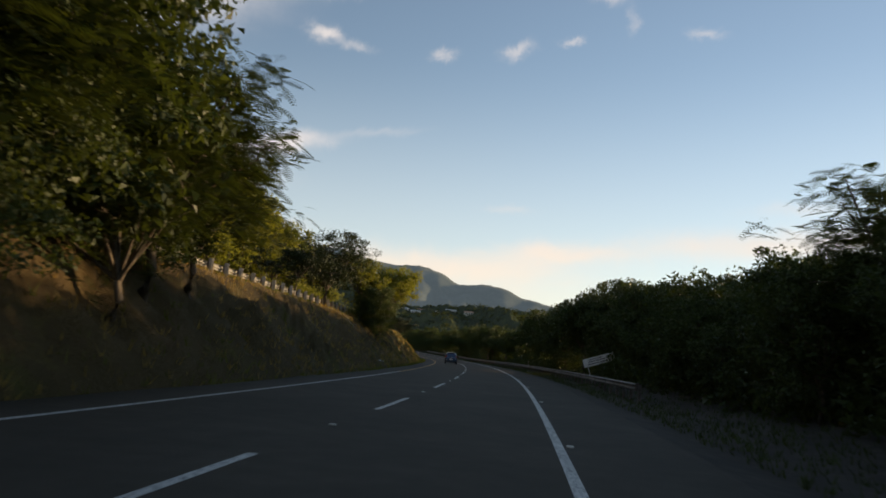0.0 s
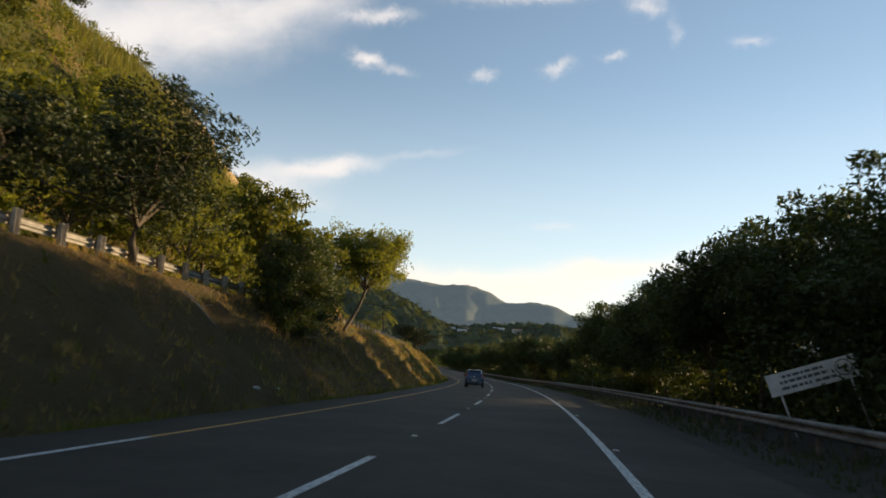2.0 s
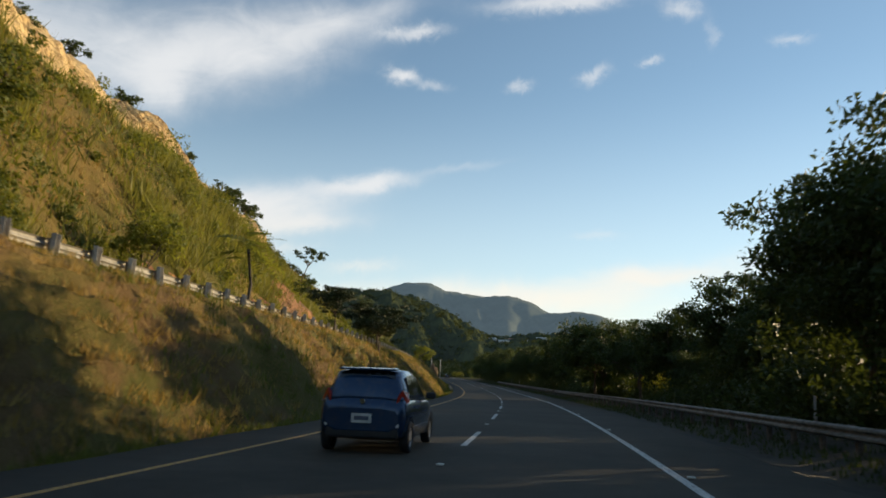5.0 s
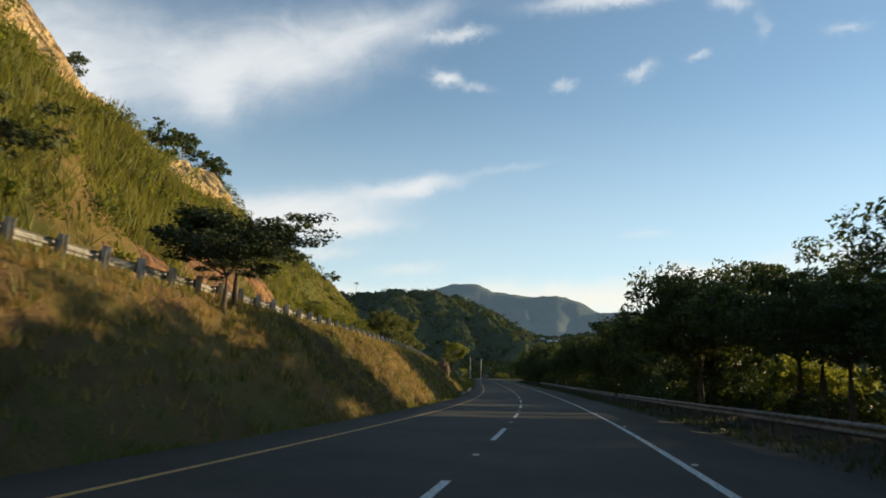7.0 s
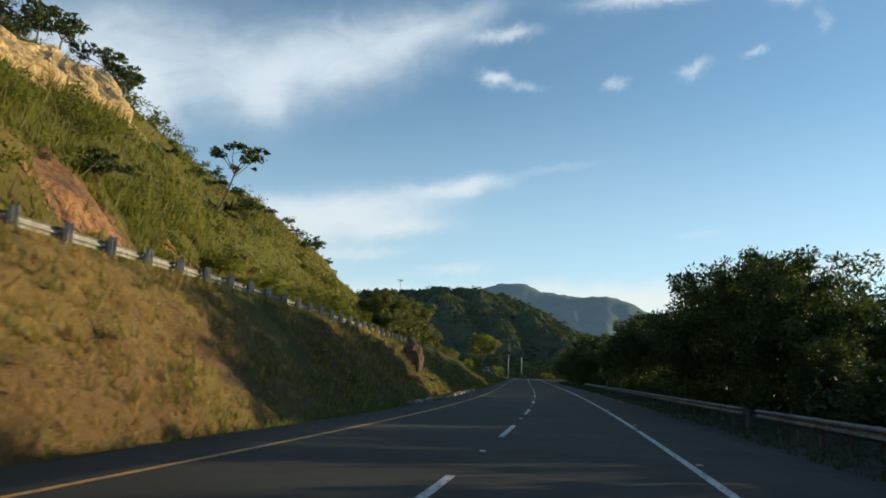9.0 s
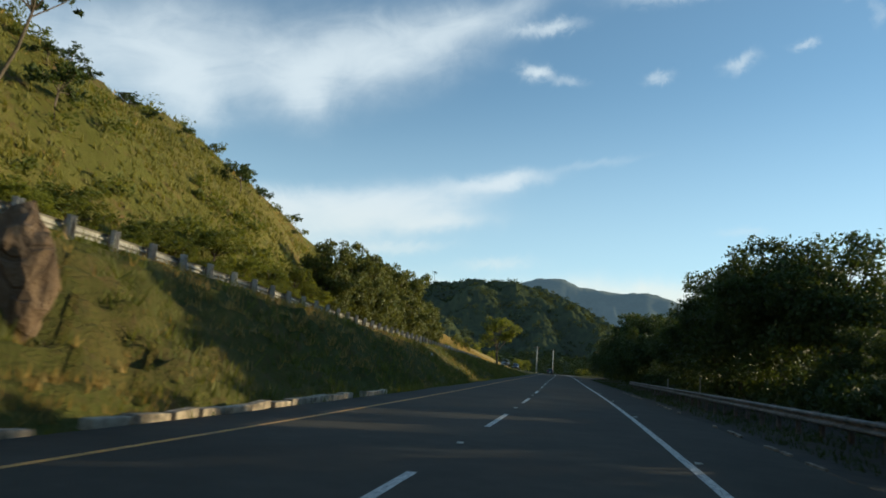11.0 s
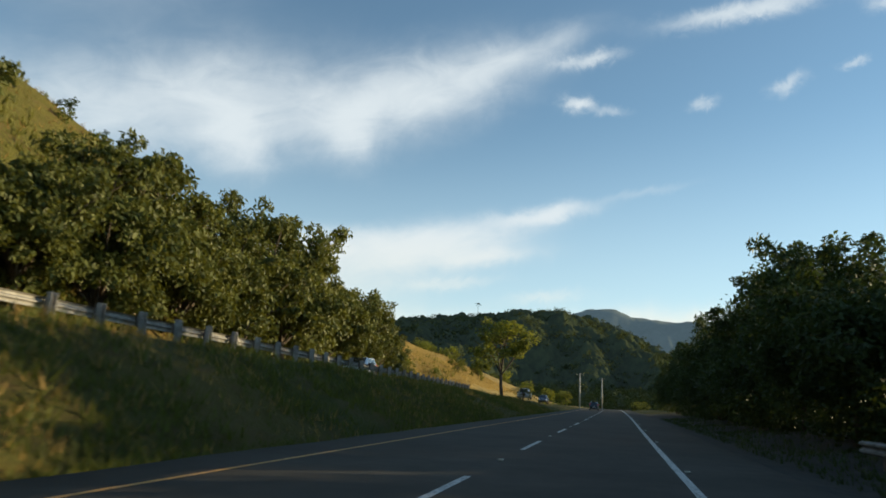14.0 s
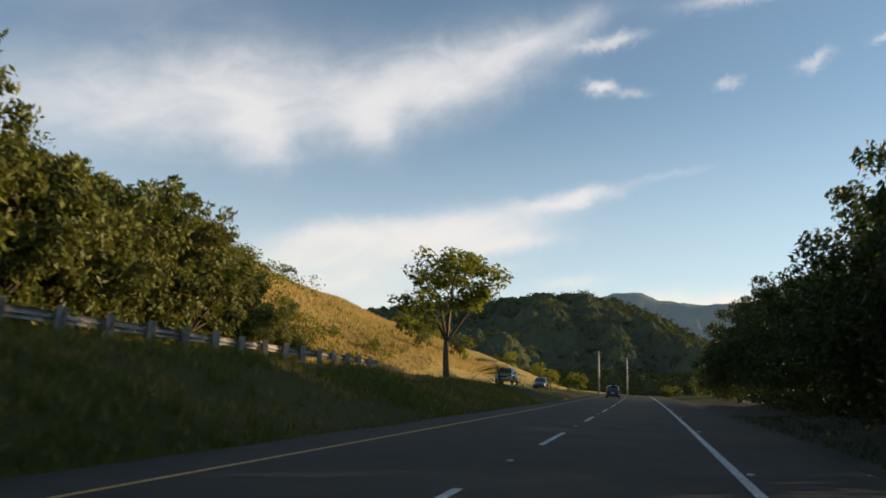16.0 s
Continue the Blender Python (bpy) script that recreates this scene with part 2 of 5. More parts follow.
def rock_material(name, dark, light, seam, cracks=0.5):
    m, nt, b = material(name)
    p = place(nt)
    big = nt.noise(p, 0.25, 6.0, 0.65, 0.6)
    fine = nt.noise(p, 3.0, 6.0, 0.7)
    v = nt.node("ShaderNodeTexVoronoi")
    v.feature = "DISTANCE_TO_EDGE"
    v.inputs["Scale"].default_value = 0.55
    warp = nt.node("ShaderNodeVectorMath", op="ADD")
    nt.link(p, warp.inputs[0])
    wn = nt.node("ShaderNodeTexNoise")
    wn.inputs["Scale"].default_value = 0.5
    nt.link(p, wn.inputs["Vector"])
    big_warp = nt.node("ShaderNodeVectorMath", op="SCALE")
    nt.link(wn.outputs["Color"], big_warp.inputs[0])
    big_warp.inputs["Scale"].default_value = 5.0
    nt.link(big_warp.outputs[0], warp.inputs[1])
    nt.link(warp.outputs[0], v.inputs["Vector"])
    crack = nt.math("MAXIMUM", nt.smooth(v.outputs["Distance"], 0.0, 0.05), 1.0 - cracks)
    c = nt.mix(nt.smooth(big, 0.3, 0.7), dark, light)
    c = nt.mix(nt.math("MULTIPLY", nt.smooth(fine, 0.4, 0.7), 0.4), c, seam)
    down = nt.node("ShaderNodeMapping")
    down.inputs["Scale"].default_value = (1.3, 1.3, 0.16)
    nt.link(p, down.inputs[0])
    runs = nt.noise(down.outputs[0], 1.0, 5.0, 0.6, 0.4)
    c = nt.mix(nt.math("MULTIPLY", nt.smooth(runs, 0.48, 0.68), 0.65), c, seam)
    c = nt.mix(crack, seam, c)
    nt.link(c, b.inputs["Base Color"])
    b.inputs["Roughness"].default_value = 0.9
    bump(nt, b, nt.math("ADD", nt.math("ADD", fine, crack), nt.math("MULTIPLY", runs, 1.5)), 0.9, 0.3)
    return m


def leaf_material(name, dark, light, through_colour, part_through=0.35, gloss=0.2):
    m, nt, b = material(name)
    geo = nt.node("ShaderNodeNewGeometry")
    rnd = geo.outputs["Random Per Island"]
    info = nt.node("ShaderNodeObjectInfo").outputs["Random"]
    f = nt.math("ADD", nt.math("MULTIPLY", rnd, 0.75), nt.math("MULTIPLY", info, 0.25))
    c = nt.mix(f, dark, light)
    nt.link(c, b.inputs["Base Color"])
    b.inputs["Roughness"].default_value = 0.55
    b.inputs["Specular IOR Level"].default_value = gloss
    tr = nt.node("ShaderNodeBsdfTranslucent")
    nt.link(nt.mix(f, tuple(v * 0.6 for v in through_colour), through_colour), tr.inputs[0])
    mx = nt.node("ShaderNodeMixShader")
    mx.inputs[0].default_value = part_through
    nt.link(b.outputs[0], mx.inputs[1])
    nt.link(tr.outputs[0], mx.inputs[2])
    nt.link(mx.outputs[0], m.node_tree.nodes["Material Output"].inputs[0])
    return m


def bark_material():
    m, nt, b = material("bark")
    p = place(nt)
    st = nt.node("ShaderNodeMapping")
    st.inputs["Scale"].default_value = (9, 9, 2)
    nt.link(p, st.inputs[0])
    n = nt.noise(st.outputs[0], 1.5, 6.0, 0.7)
    nt.link(nt.mix(nt.smooth(n, 0.3, 0.7), (0.045, 0.034, 0.024), (0.15, 0.115, 0.08)), b.inputs["Base Color"])
    b.inputs["Roughness"].default_value = 0.92
    bump(nt, b, n, 0.7, 0.03)
    return m


ASPHALT = asphalt_material()
WHITE_PAINT = paint_material("white_road_paint", (0.72, 0.71, 0.67))
YELLOW_PAINT = paint_material("yellow_road_paint", (0.78, 0.38, 0.06))
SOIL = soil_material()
# soil under the verge trees, its colour darkened to carry their shade
SHADED_SOIL = plain("shaded_verge_soil", (0.026, 0.022, 0.015), 0.95, 0.0, 0.45, 3.0, 0.6)
ROCK_GOLD = rock_material("yellow_rock", (0.54, 0.36, 0.15), (0.76, 0.57, 0.29), (0.22, 0.13, 0.06))
ROCK_RED = rock_material("red_earth", (0.17, 0.078, 0.034), (0.50, 0.235, 0.085), (0.06, 0.038, 0.02), 0.35)
LEAF_DARK = leaf_material("dark_leaf", (0.027, 0.042, 0.016), (0.064, 0.088, 0.028), (0.13, 0.17, 0.022), 0.22)
LEAF_MID = leaf_material("green_leaf", (0.040, 0.060, 0.012), (0.105, 0.125, 0.024), (0.28, 0.28, 0.03), 0.36)
LEAF_ROW = leaf_material("broad_leaf", (0.042, 0.058, 0.013), (0.165, 0.172, 0.036), (0.22, 0.22, 0.03), 0.25, 0.3)
LEAF_YELLOW = leaf_material("yellow_green_leaf", (0.056, 0.076, 0.013), (0.150, 0.165, 0.028), (0.38, 0.39, 0.045), 0.42)
GRASS_GREEN = leaf_material("green_grass", (0.055, 0.072, 0.014), (0.145, 0.152, 0.030), (0.26, 0.26, 0.035), 0.3)
GRASS_DRY = leaf_material("dry_grass", (0.21, 0.135, 0.038), (0.44, 0.295, 0.092), (0.55, 0.37, 0.10), 0.35)
FAR_LEAF = leaf_material("far_woods", (0.020, 0.034, 0.014), (0.038, 0.052, 0.018), (0.05, 0.06, 0.012), 0.12, 0.0)
GRASS_GOLD = leaf_material("golden_grass", (0.30, 0.21, 0.065), (0.54, 0.40, 0.14), (0.60, 0.43, 0.14), 0.35)
GRASS_TALL = leaf_material("tall_grass", (0.085, 0.10, 0.018), (0.21, 0.20, 0.045), (0.34, 0.32, 0.05), 0.4)
GRASS_MEADOW = leaf_material("meadow_grass", (0.10, 0.105, 0.018), (0.21, 0.195, 0.045), (0.32, 0.29, 0.04), 0.35)
# darker leaf colour that carries the shade of dense, backlit crowns
LEAF_SHADED = leaf_material("shaded_leaf", (0.020, 0.031, 0.012), (0.046, 0.062, 0.021), (0.06, 0.08, 0.012), 0.10)
BARK = bark_material()
STEEL = plain("galvanised_steel", (0.27, 0.255, 0.225), 0.72, 0.05, 0.25, 5.0, 0.1)
CONCRETE = plain("concrete", (0.42, 0.39, 0.34), 0.9, 0.0, 0.25, 4.0, 0.4)
POST_MAT = plain("weathered_post", (0.32, 0.30, 0.27), 0.9, 0.0, 0.25, 5.0, 0.3)
WORN_STEEL = plain("worn_steel", (0.20, 0.185, 0.165), 0.7, 0.3, 0.35, 4.0, 0.15)
DARK_STEEL = plain("rusty_steel", (0.16, 0.13, 0.11), 0.7, 0.5, 0.3, 8.0, 0.2)

# ---- the road's line and the lie of the land ----
BENDS = [557, 776, 996, 1296, 1348, 1282, 1238, 1252, 1291, 1282, 1181, 1006, 683, 195, -185, -166, 57, 190, 177, 159, 149, 60, -300, -900, -1300, -1300, -900, -400]
_s = np.arange(-400.0, 5001.0, 1.0)
_k = np.interp(_s, np.arange(-20, 521, 20.0), np.array(BENDS) * 1e-6)
_k[(_s < -60) | (_s > 620)] = 0
_th = np.cumsum(_k)
_th -= np.interp(0, _s, _th)
_px, _py = np.cumsum(-np.sin(_th)), np.cumsum(np.cos(_th))
_px -= np.interp(0, _s, _px)
_py -= np.interp(0, _s, _py)
# the road begins to climb half way along
_grade = np.interp(_s, [-400, 150, 205, 400, 470, 5000], [0, 0, 0.0139, 0.0139, 0, 0])
_climb = np.cumsum(_grade)


def at(s, d, z=0.0):
    """World place s metres along the road and d metres to the right of its right edge line."""
    x, y, h = np.interp(s, _s, _px), np.interp(s, _s, _py), np.interp(s, _s, _th)
    return Vector((x + d * math.cos(h), y + d * math.sin(h), z + np.interp(s, _s, _climb)))


def heading(s):
    return float(np.interp(s, _s, _th))


def at_many(s, d, z):
    x, y, h = np.interp(s, _s, _px), np.interp(s, _s, _py), np.interp(s, _s, _th)
    return np.stack([x + d * np.cos(h), y + d * np.sin(h), z + np.interp(s, _s, _climb)], -1)


LANE = 3.6
LEFT_LINE = -7.2
UPPER_S = [-400, 180, 205, 240, 300, 345, 400, 480, 600, 5000]
UPPER_Z = [4.0, 4.0, 3.7, 2.9, 2.15, 1.6, 0.9, 0.5, 0.3, 0.3]
RAIL_D_S = [-400, 255, 302, 330, 360, 420, 600, 5000]
RAIL_D = [-15.0, -15.1, -16.3, -17.5, -17.5, -16.0, -15.0, -15.0]
CREST_S = [-400, -60, 40, 96, 110, 145, 157, 178, 190, 220, 232, 265, 282, 300, 320, 334, 345, 380, 408, 431, 455, 500, 600, 800, 5000]
CREST_D = [-62, -62, -62, -56, -52, -52, -52, -52, -52, -52, -52, -52, -52, -52, -54, -58, -60, -60, -60, -60, -60, -70, -150, -200, -300]
CREST_Z = [50, 52, 52, 44, 39.5, 39.5, 35.5, 35, 32, 31.5, 30.5, 31, 31.5, 28.5, 24.5, 22, 21, 20, 16.5, 15, 15, 9, 9, 9, 8]


def _hash(x, y, scale, seed):
    """Smooth value noise for arrays."""
    x, y = np.asarray(x, float) / scale + seed * 17.3, np.asarray(y, float) / scale + seed * 5.1
    ix, iy = np.floor(x), np.floor(y)
    fx, fy = x - ix, y - iy
    fx, fy = fx * fx * (3 - 2 * fx), fy * fy * (3 - 2 * fy)

    def r(a, b):
        v = np.sin(a * 127.1 + b * 311.7) * 43758.5453
        return v - np.floor(v)

    return (r(ix, iy) * (1 - fx) + r(ix + 1, iy) * fx) * (1 - fy) + (r(ix, iy + 1) * (1 - fx) + r(ix + 1, iy + 1) * fx) * fy - 0.5


def land(s, d):
    """Height of the ground."""
    s, d = np.asarray(s, float), np.asarray(d, float)
    zu = np.interp(s, UPPER_S, UPPER_Z)
    dr = np.interp(s, RAIL_D_S, RAIL_D)
    cd, cz = np.interp(s, CREST_S, CREST_D), np.interp(s, CREST_S, CREST_Z)
    # right verge
    z = np.where(d > 2.2, np.interp(d, [2.2, 3.2, 5.5, 8, 14, 60, 200, 3000], [-0.06, -0.18, 0.02, 0.25, 0.1, -3.0, -8.0, -8.0]), -0.10)
    z = z + np.where(d > 4, _hash(s, d, 6.0, 1) * 0.35, 0) + np.where(d > 20, _hash(s, d, 40.0, 2) * 4.0, 0)
    # left bank, between the ditch and the upper road
    foot = -9.7
    t = np.clip((foot - d) / (foot - (dr + 0.9)), 0, 1)
    prof = t ** 0.85 * (1 - 0.06 * np.sin(t * 6.0))
    lumps = (_hash(s, d, 2.2, 3) * 0.55 + _hash(s, d, 6.5, 4) * 0.55 + _hash(s, d, 0.9, 5) * 0.5) * np.sin(np.pi * np.clip(t, 0, 1)) ** 0.6 * np.clip(zu / 3, 0, 1)
    ditch = -0.22 * np.exp(-((d + 9.3) / 0.35) ** 2)
    step = _hash(s, d, 9.0, 14) * 3.0 + t * 6.5
    terrace = (step - np.floor(step) - 0.5) * -0.5 * np.sin(np.pi * t) ** 0.7 * np.clip(zu / 3, 0, 1) * np.clip(_hash(s, d, 5.0, 15) * 1.6 + 0.55, 0, 1) * np.interp(s, [225, 245], [1.0, 0.3])
    rills = -np.abs(_hash(s + d * 0.15, d * 0.22, 1.5, 24)) * 0.75 * np.sin(np.pi * t) ** 0.8 * np.clip(zu / 3, 0, 1) * np.interp(s, [225, 245], [1.0, 0.25])
    bank = zu * prof + lumps * np.interp(s, [225, 245], [1.3, 0.8]) - 0.06 + ditch + terrace * 1.25 + rills
    z = np.where(d < -8.0, bank, z)
    # hill over the upper road
    hill_foot = dr - np.interp(s, [338, 364], [11.5, 3.2])
    u = np.clip((hill_foot - d) / (hill_foot - cd), 0, 1)
    rise = (cz - zu) * (0.92 * u + 0.08 * np.sin(u * np.pi))
    beyond = np.clip(cd - d, 0, None)
    rise = rise - beyond * 0.25
    rough = (_hash(s, d, 14.0, 6) * 4.5 + _hash(s, d, 5.0, 7) * 1.6 + _hash(s, d, 1.8, 8) * 0.5) * np.clip(u * 5, 0, 1) * np.clip((cz - 6) / 25, 0.1, 1)
    hill = zu + rise + rough
    hill = np.where(d < cd - 120, np.maximum(hill, 4 + _hash(s, d, 60.0, 9) * 6), hill)
    return np.where(d < hill_foot, hill, z)


# bare rock and earth on the hill: s from, s to, share of the slope from, to
ROCKS = [(116, 158, 0.70, 0.95), (156, 176, 0.72, 0.96), (168, 204, 0.66, 0.98), (198, 220.5, 0.70, 0.97), (171, 184, 0.05, 0.26), (186, 199, 0.05, 0.32), (201, 211, 0.06, 0.30), (150, 170, 0.04, 0.20), (128, 149, 0.04, 0.17)]


def slope_share(s, d):
    foot = np.interp(s, RAIL_D_S, RAIL_D) - 11.5
    return (foot - d) / (foot - np.interp(s, CREST_S, CREST_D))


def off_rocks(s, d, margin=0.0):
    u = slope_share(s, d)
    ok = np.ones(len(s), bool)
    rocky = np.sin(s * 1.7 + d * 0.9) + np.sin(s * 0.63 - d * 1.3) < 0.9
    for a, b, u0, u1 in ROCKS:
        ok &= ~((s > a + margin) & (s < b - margin) & (u > u0 - 0.01) & (u < u1 - 0.03) & (rocky | (u0 > 0.3)))
    return ok


def ground_point(s, d):
    return at(s, d, float(land(s, d)))


# ---- mesh helpers ----
def mesh_from(name, verts, faces, mats, smooth=False):
    me = bpy.data.meshes.new(name)
    me.from_pydata([tuple(v) for v in verts], [], [tuple(f) for f in faces])
    for m in mats if isinstance(mats, (list, tuple)) else [mats]:
        me.materials.append(m)
    if smooth:
        me.polygons.foreach_set("use_smooth", [True] * len(me.polygons))
    me.update()
    return me


def quads_mesh(name, verts, n_corner, mat):
    """A mesh of loose faces, n_corner vertices each, from an array of vertices."""
    n = len(verts) // n_corner
    me = bpy.data.meshes.new(name)
    me.vertices.add(len(verts))
    me.vertices.foreach_set("co", np.ascontiguousarray(verts, dtype=np.float32).ravel())
    me.loops.add(n * n_corner)
    me.loops.foreach_set("vertex_index", np.arange(n * n_corner, dtype=np.int32))
    me.polygons.add(n)
    me.polygons.foreach_set("loop_start", np.arange(0, n * n_corner, n_corner, dtype=np.int32))
    me.update(calc_edges=True)
    me.materials.append(mat)
    return me


def grid_mesh(name, P, mat, smooth=True):
    n, m = P.shape[:2]
    idx = np.arange(n * m).reshape(n, m)
    f = np.stack([idx[:-1, :-1], idx[1:, :-1], idx[1:, 1:], idx[:-1, 1:]], -1).reshape(-1, 4)[:, ::-1]
    return mesh_from(name, P.reshape(-1, 3).tolist(), f.tolist(), mat, smooth)


def part(name, bm, mat, parent, label=""):
    me = bpy.data.meshes.new(name)
    bm.to_mesh(me)
    bm.free()
    for m in mat if isinstance(mat, (list, tuple)) else [mat]:
        me.materials.append(m)
    ob = new(name, me)
    ob.parent = parent
    return tagged(ob, label) if label else ob


def mesh_part(name, me, parent, label=""):
    ob = new(name, me)
    ob.parent = parent
    return tagged(ob, label) if label else ob


def box(bm, size, where=(0, 0, 0), turn=None, bevel=0.0):
    r = bmesh.ops.create_cube(bm, size=1.0)
    m = Matrix.Translation(where) @ (turn or Matrix()) @ Matrix.Diagonal((*size, 1))
    bmesh.ops.transform(bm, matrix=m, verts=r["verts"])
    if bevel:
        es = list({e for v in r["verts"] for e in v.link_edges})
        bmesh.ops.bevel(bm, geom=es, offset=bevel, segments=2, affect="EDGES", profile=0.6)
    return bm


def tube(bm, pts, radii, sides=8, cap=True):
    """A tapered tube along points."""
    rings = []
    pts = [Vector(p) for p in pts]
    for i, p in enumerate(pts):
        a = pts[min(i + 1, len(pts) - 1)] - pts[max(i - 1, 0)]
        q = a.to_track_quat("Z", "Y")
        rings.append([bm.verts.new(p + q @ Vector((math.cos(k * 2 * math.pi / sides) * radii[i], math.sin(k * 2 * math.pi / sides) * radii[i], 0))) for k in range(sides)])
    for a, b in zip(rings, rings[1:]):
        for k in range(sides):
            f = bm.faces.new((a[k], a[(k + 1) % sides], b[(k + 1) % sides], b[k]))
            f.smooth = True
    if cap:
        bm.faces.new(rings[-1])
        bm.faces.new(rings[0][::-1])
    return bm


# ---- ground, road, markings ----
def build_ground():
    s = np.concatenate([np.arange(-400, -40, 12.0), np.arange(-40, 0, 0.9), np.arange(0, 240, 0.45), np.arange(240, 380, 1.0), np.arange(380, 620, 4.0), np.arange(620, 1500, 25.0), np.geomspace(1500, 4900, 20)])
    d = np.concatenate([-np.geomspace(480, 130, 14), np.arange(-125, -27.5, 1.6), np.arange(-27.5, -16, 0.8), np.arange(-16, -8.2, 0.21), [-7.9, -4, -0.5, 2.0, 2.3, 2.8, 3.3, 4.0], np.arange(4.6, 16, 0.8), np.geomspace(16.5, 3000, 34)])
    S, D = np.meshgrid(s, d, indexing="ij")
    P = at_many(S, D, land(S, D))
    me = grid_mesh("ground", P, [SOIL, SHADED_SOIL])
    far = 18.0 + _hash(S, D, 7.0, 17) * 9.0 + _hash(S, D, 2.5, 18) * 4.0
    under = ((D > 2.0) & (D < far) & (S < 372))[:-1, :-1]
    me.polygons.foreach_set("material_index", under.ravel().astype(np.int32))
    ob = new("ground", me)
    return tagged(ob, "grassy verge, bank and hillside soil", "ground", kind="structure")


def ribbon(s0, s1, d0, d1, z, step=2.0, mat=None, name="strip", thick=0.0):
    ss = np.linspace(s0, s1, max(2, int((s1 - s0) / step) + 1))
    rows = np.stack([at_many(ss, np.full_like(ss, d0), np.full_like(ss, z)), at_many(ss, np.full_like(ss, d1), np.full_like(ss, z))], 1)
    return grid_mesh(name, rows, mat)


def build_road():
    ss = np.concatenate([np.arange(-120, 420, 3.0), np.arange(420, 900, 10.0)])
    prof = [(-8.75, -0.35), (-8.7, -0.01), (-7.2, 0.0), (-3.6, 0.0), (0.0, 0.0), (2.1, 0.0), (2.3, -0.03), (2.36, -0.3)]
    rng = np.random.default_rng(5)
    cols = []
    for i, (d, z) in enumerate(prof):
        w = (_hash(ss, ss * 0, 1.7, 20 + i) * 0.25) if i in (0, 1, 6, 7) else 0
        cols.append(at_many(ss, d + w + 0 * ss, z + 0 * ss))
    road = new("road", grid_mesh("road", np.stack(cols, 1), ASPHALT))
    tagged(road, "dark asphalt carriageway of a two-lane highway", "road", kind="structure")

    def line(name, me, label):
        ob = new(name, me)
        ob.parent = road
        tagged(ob, label)

    line("edge_line", ribbon(-60, 175.2, -0.075, 0.075, 0.005, 2.0, WHITE_PAINT), "solid white edge line")
    line("edge_line", ribbon(175.9, 420, -0.075, 0.075, 0.005, 2.0, WHITE_PAINT), "solid white edge line")
    line("edge_line", ribbon(-60, 44, LEFT_LINE - 0.065, LEFT_LINE + 0.065, 0.005, 2.0, WHITE_PAINT), "thin worn white edge line")
    line("edge_line", ribbon(44, 420, LEFT_LINE - 0.06, LEFT_LINE + 0.06, 0.005, 2.0, YELLOW_PAINT), "thin yellow edge line")
    n = 0
    for k in range(-3, 36):
        a = 3.35 + 11.88 * k
        line("lane_dash", ribbon(a + 0.15, a + 4.75, -LANE - 0.065, -LANE + 0.065, 0.005, 1.6, WHITE_PAINT), "white lane dash")
    stud = bmesh.new()
    box(stud, (0.11, 0.10, 0.022), (0, 0, 0.011), bevel=0.008)
    me = bpy.data.meshes.new("road_stud")
    stud.to_mesh(me)
    stud.free()
    me.materials.append(plain("stud_plastic", (0.62, 0.6, 0.52), 0.4))
    for k in range(-2, 30):
        for d in (-LANE, 0.18):
            ob = new("road_stud", me)
            ob.parent = road
            ob.matrix_basis = Matrix.Translation(at(3.35 + 11.88 * k + 8.3, d, 0.004)) @ Matrix.Rotation(heading(8.3 + 11.88 * k), 4, "Z")
    # upper carriageway on the bank
    su = np.concatenate([np.arange(-120, 420, 4.0), np.arange(420, 700, 10.0)])
    zu, dr = np.interp(su, UPPER_S, UPPER_Z), np.interp(su, RAIL_D_S, RAIL_D)
    up = np.stack([at_many(su, dr - 0.9, zu + 0.02), at_many(su, dr - 5.0, zu + 0.08), at_many(su, dr - 10.2, zu + 0.02)], 1)
    tagged(new("road_upper", grid_mesh("road_upper", up, ASPHALT)), "asphalt of the opposite carriageway on the bank", "road", kind="structure")


build_ground()
build_road()

# ---- plants ----
def leaf_cloud(rng, centres, radii, per, size, flat=0.75, droop=0.35, corners=4, narrow=0.42):
    """Loose leaves round clump centres, three or four corners each."""
    n = len(centres) * per
    c = np.repeat(np.asarray(centres, float), per, 0)
    r = np.repeat(np.asarray(radii, float), per)
    v = rng.normal(size=(n, 3))
    v /= np.linalg.norm(v, axis=1, keepdims=True)
    rad = r * (0.30 + 0.80 * rng.random(n) ** 0.6)
    p = c + v * rad[:, None] * np.array([1, 1, flat])
    a = rng.normal(size=(n, 3)) + v * 0.4
    a[:, 2] -= droop
    a /= np.linalg.norm(a, axis=1, keepdims=True)
    b = np.cross(a, rng.normal(size=(n, 3)))
    b /= np.linalg.norm(b, axis=1, keepdims=True) + 1e-9
    L = (size * (0.6 + 0.8 * rng.random(n)))[:, None]
    W = L * narrow
    if corners == 3:
        q = np.stack([p - a * L * 0.5, p + b * W * 0.7, p + a * L * 0.5], 1)
    else:
        q = np.stack([p - a * L * 0.5, p + b * W * 0.5, p + a * L * 0.5, p - b * W * 0.5], 1)
    return q.reshape(-1, 3)


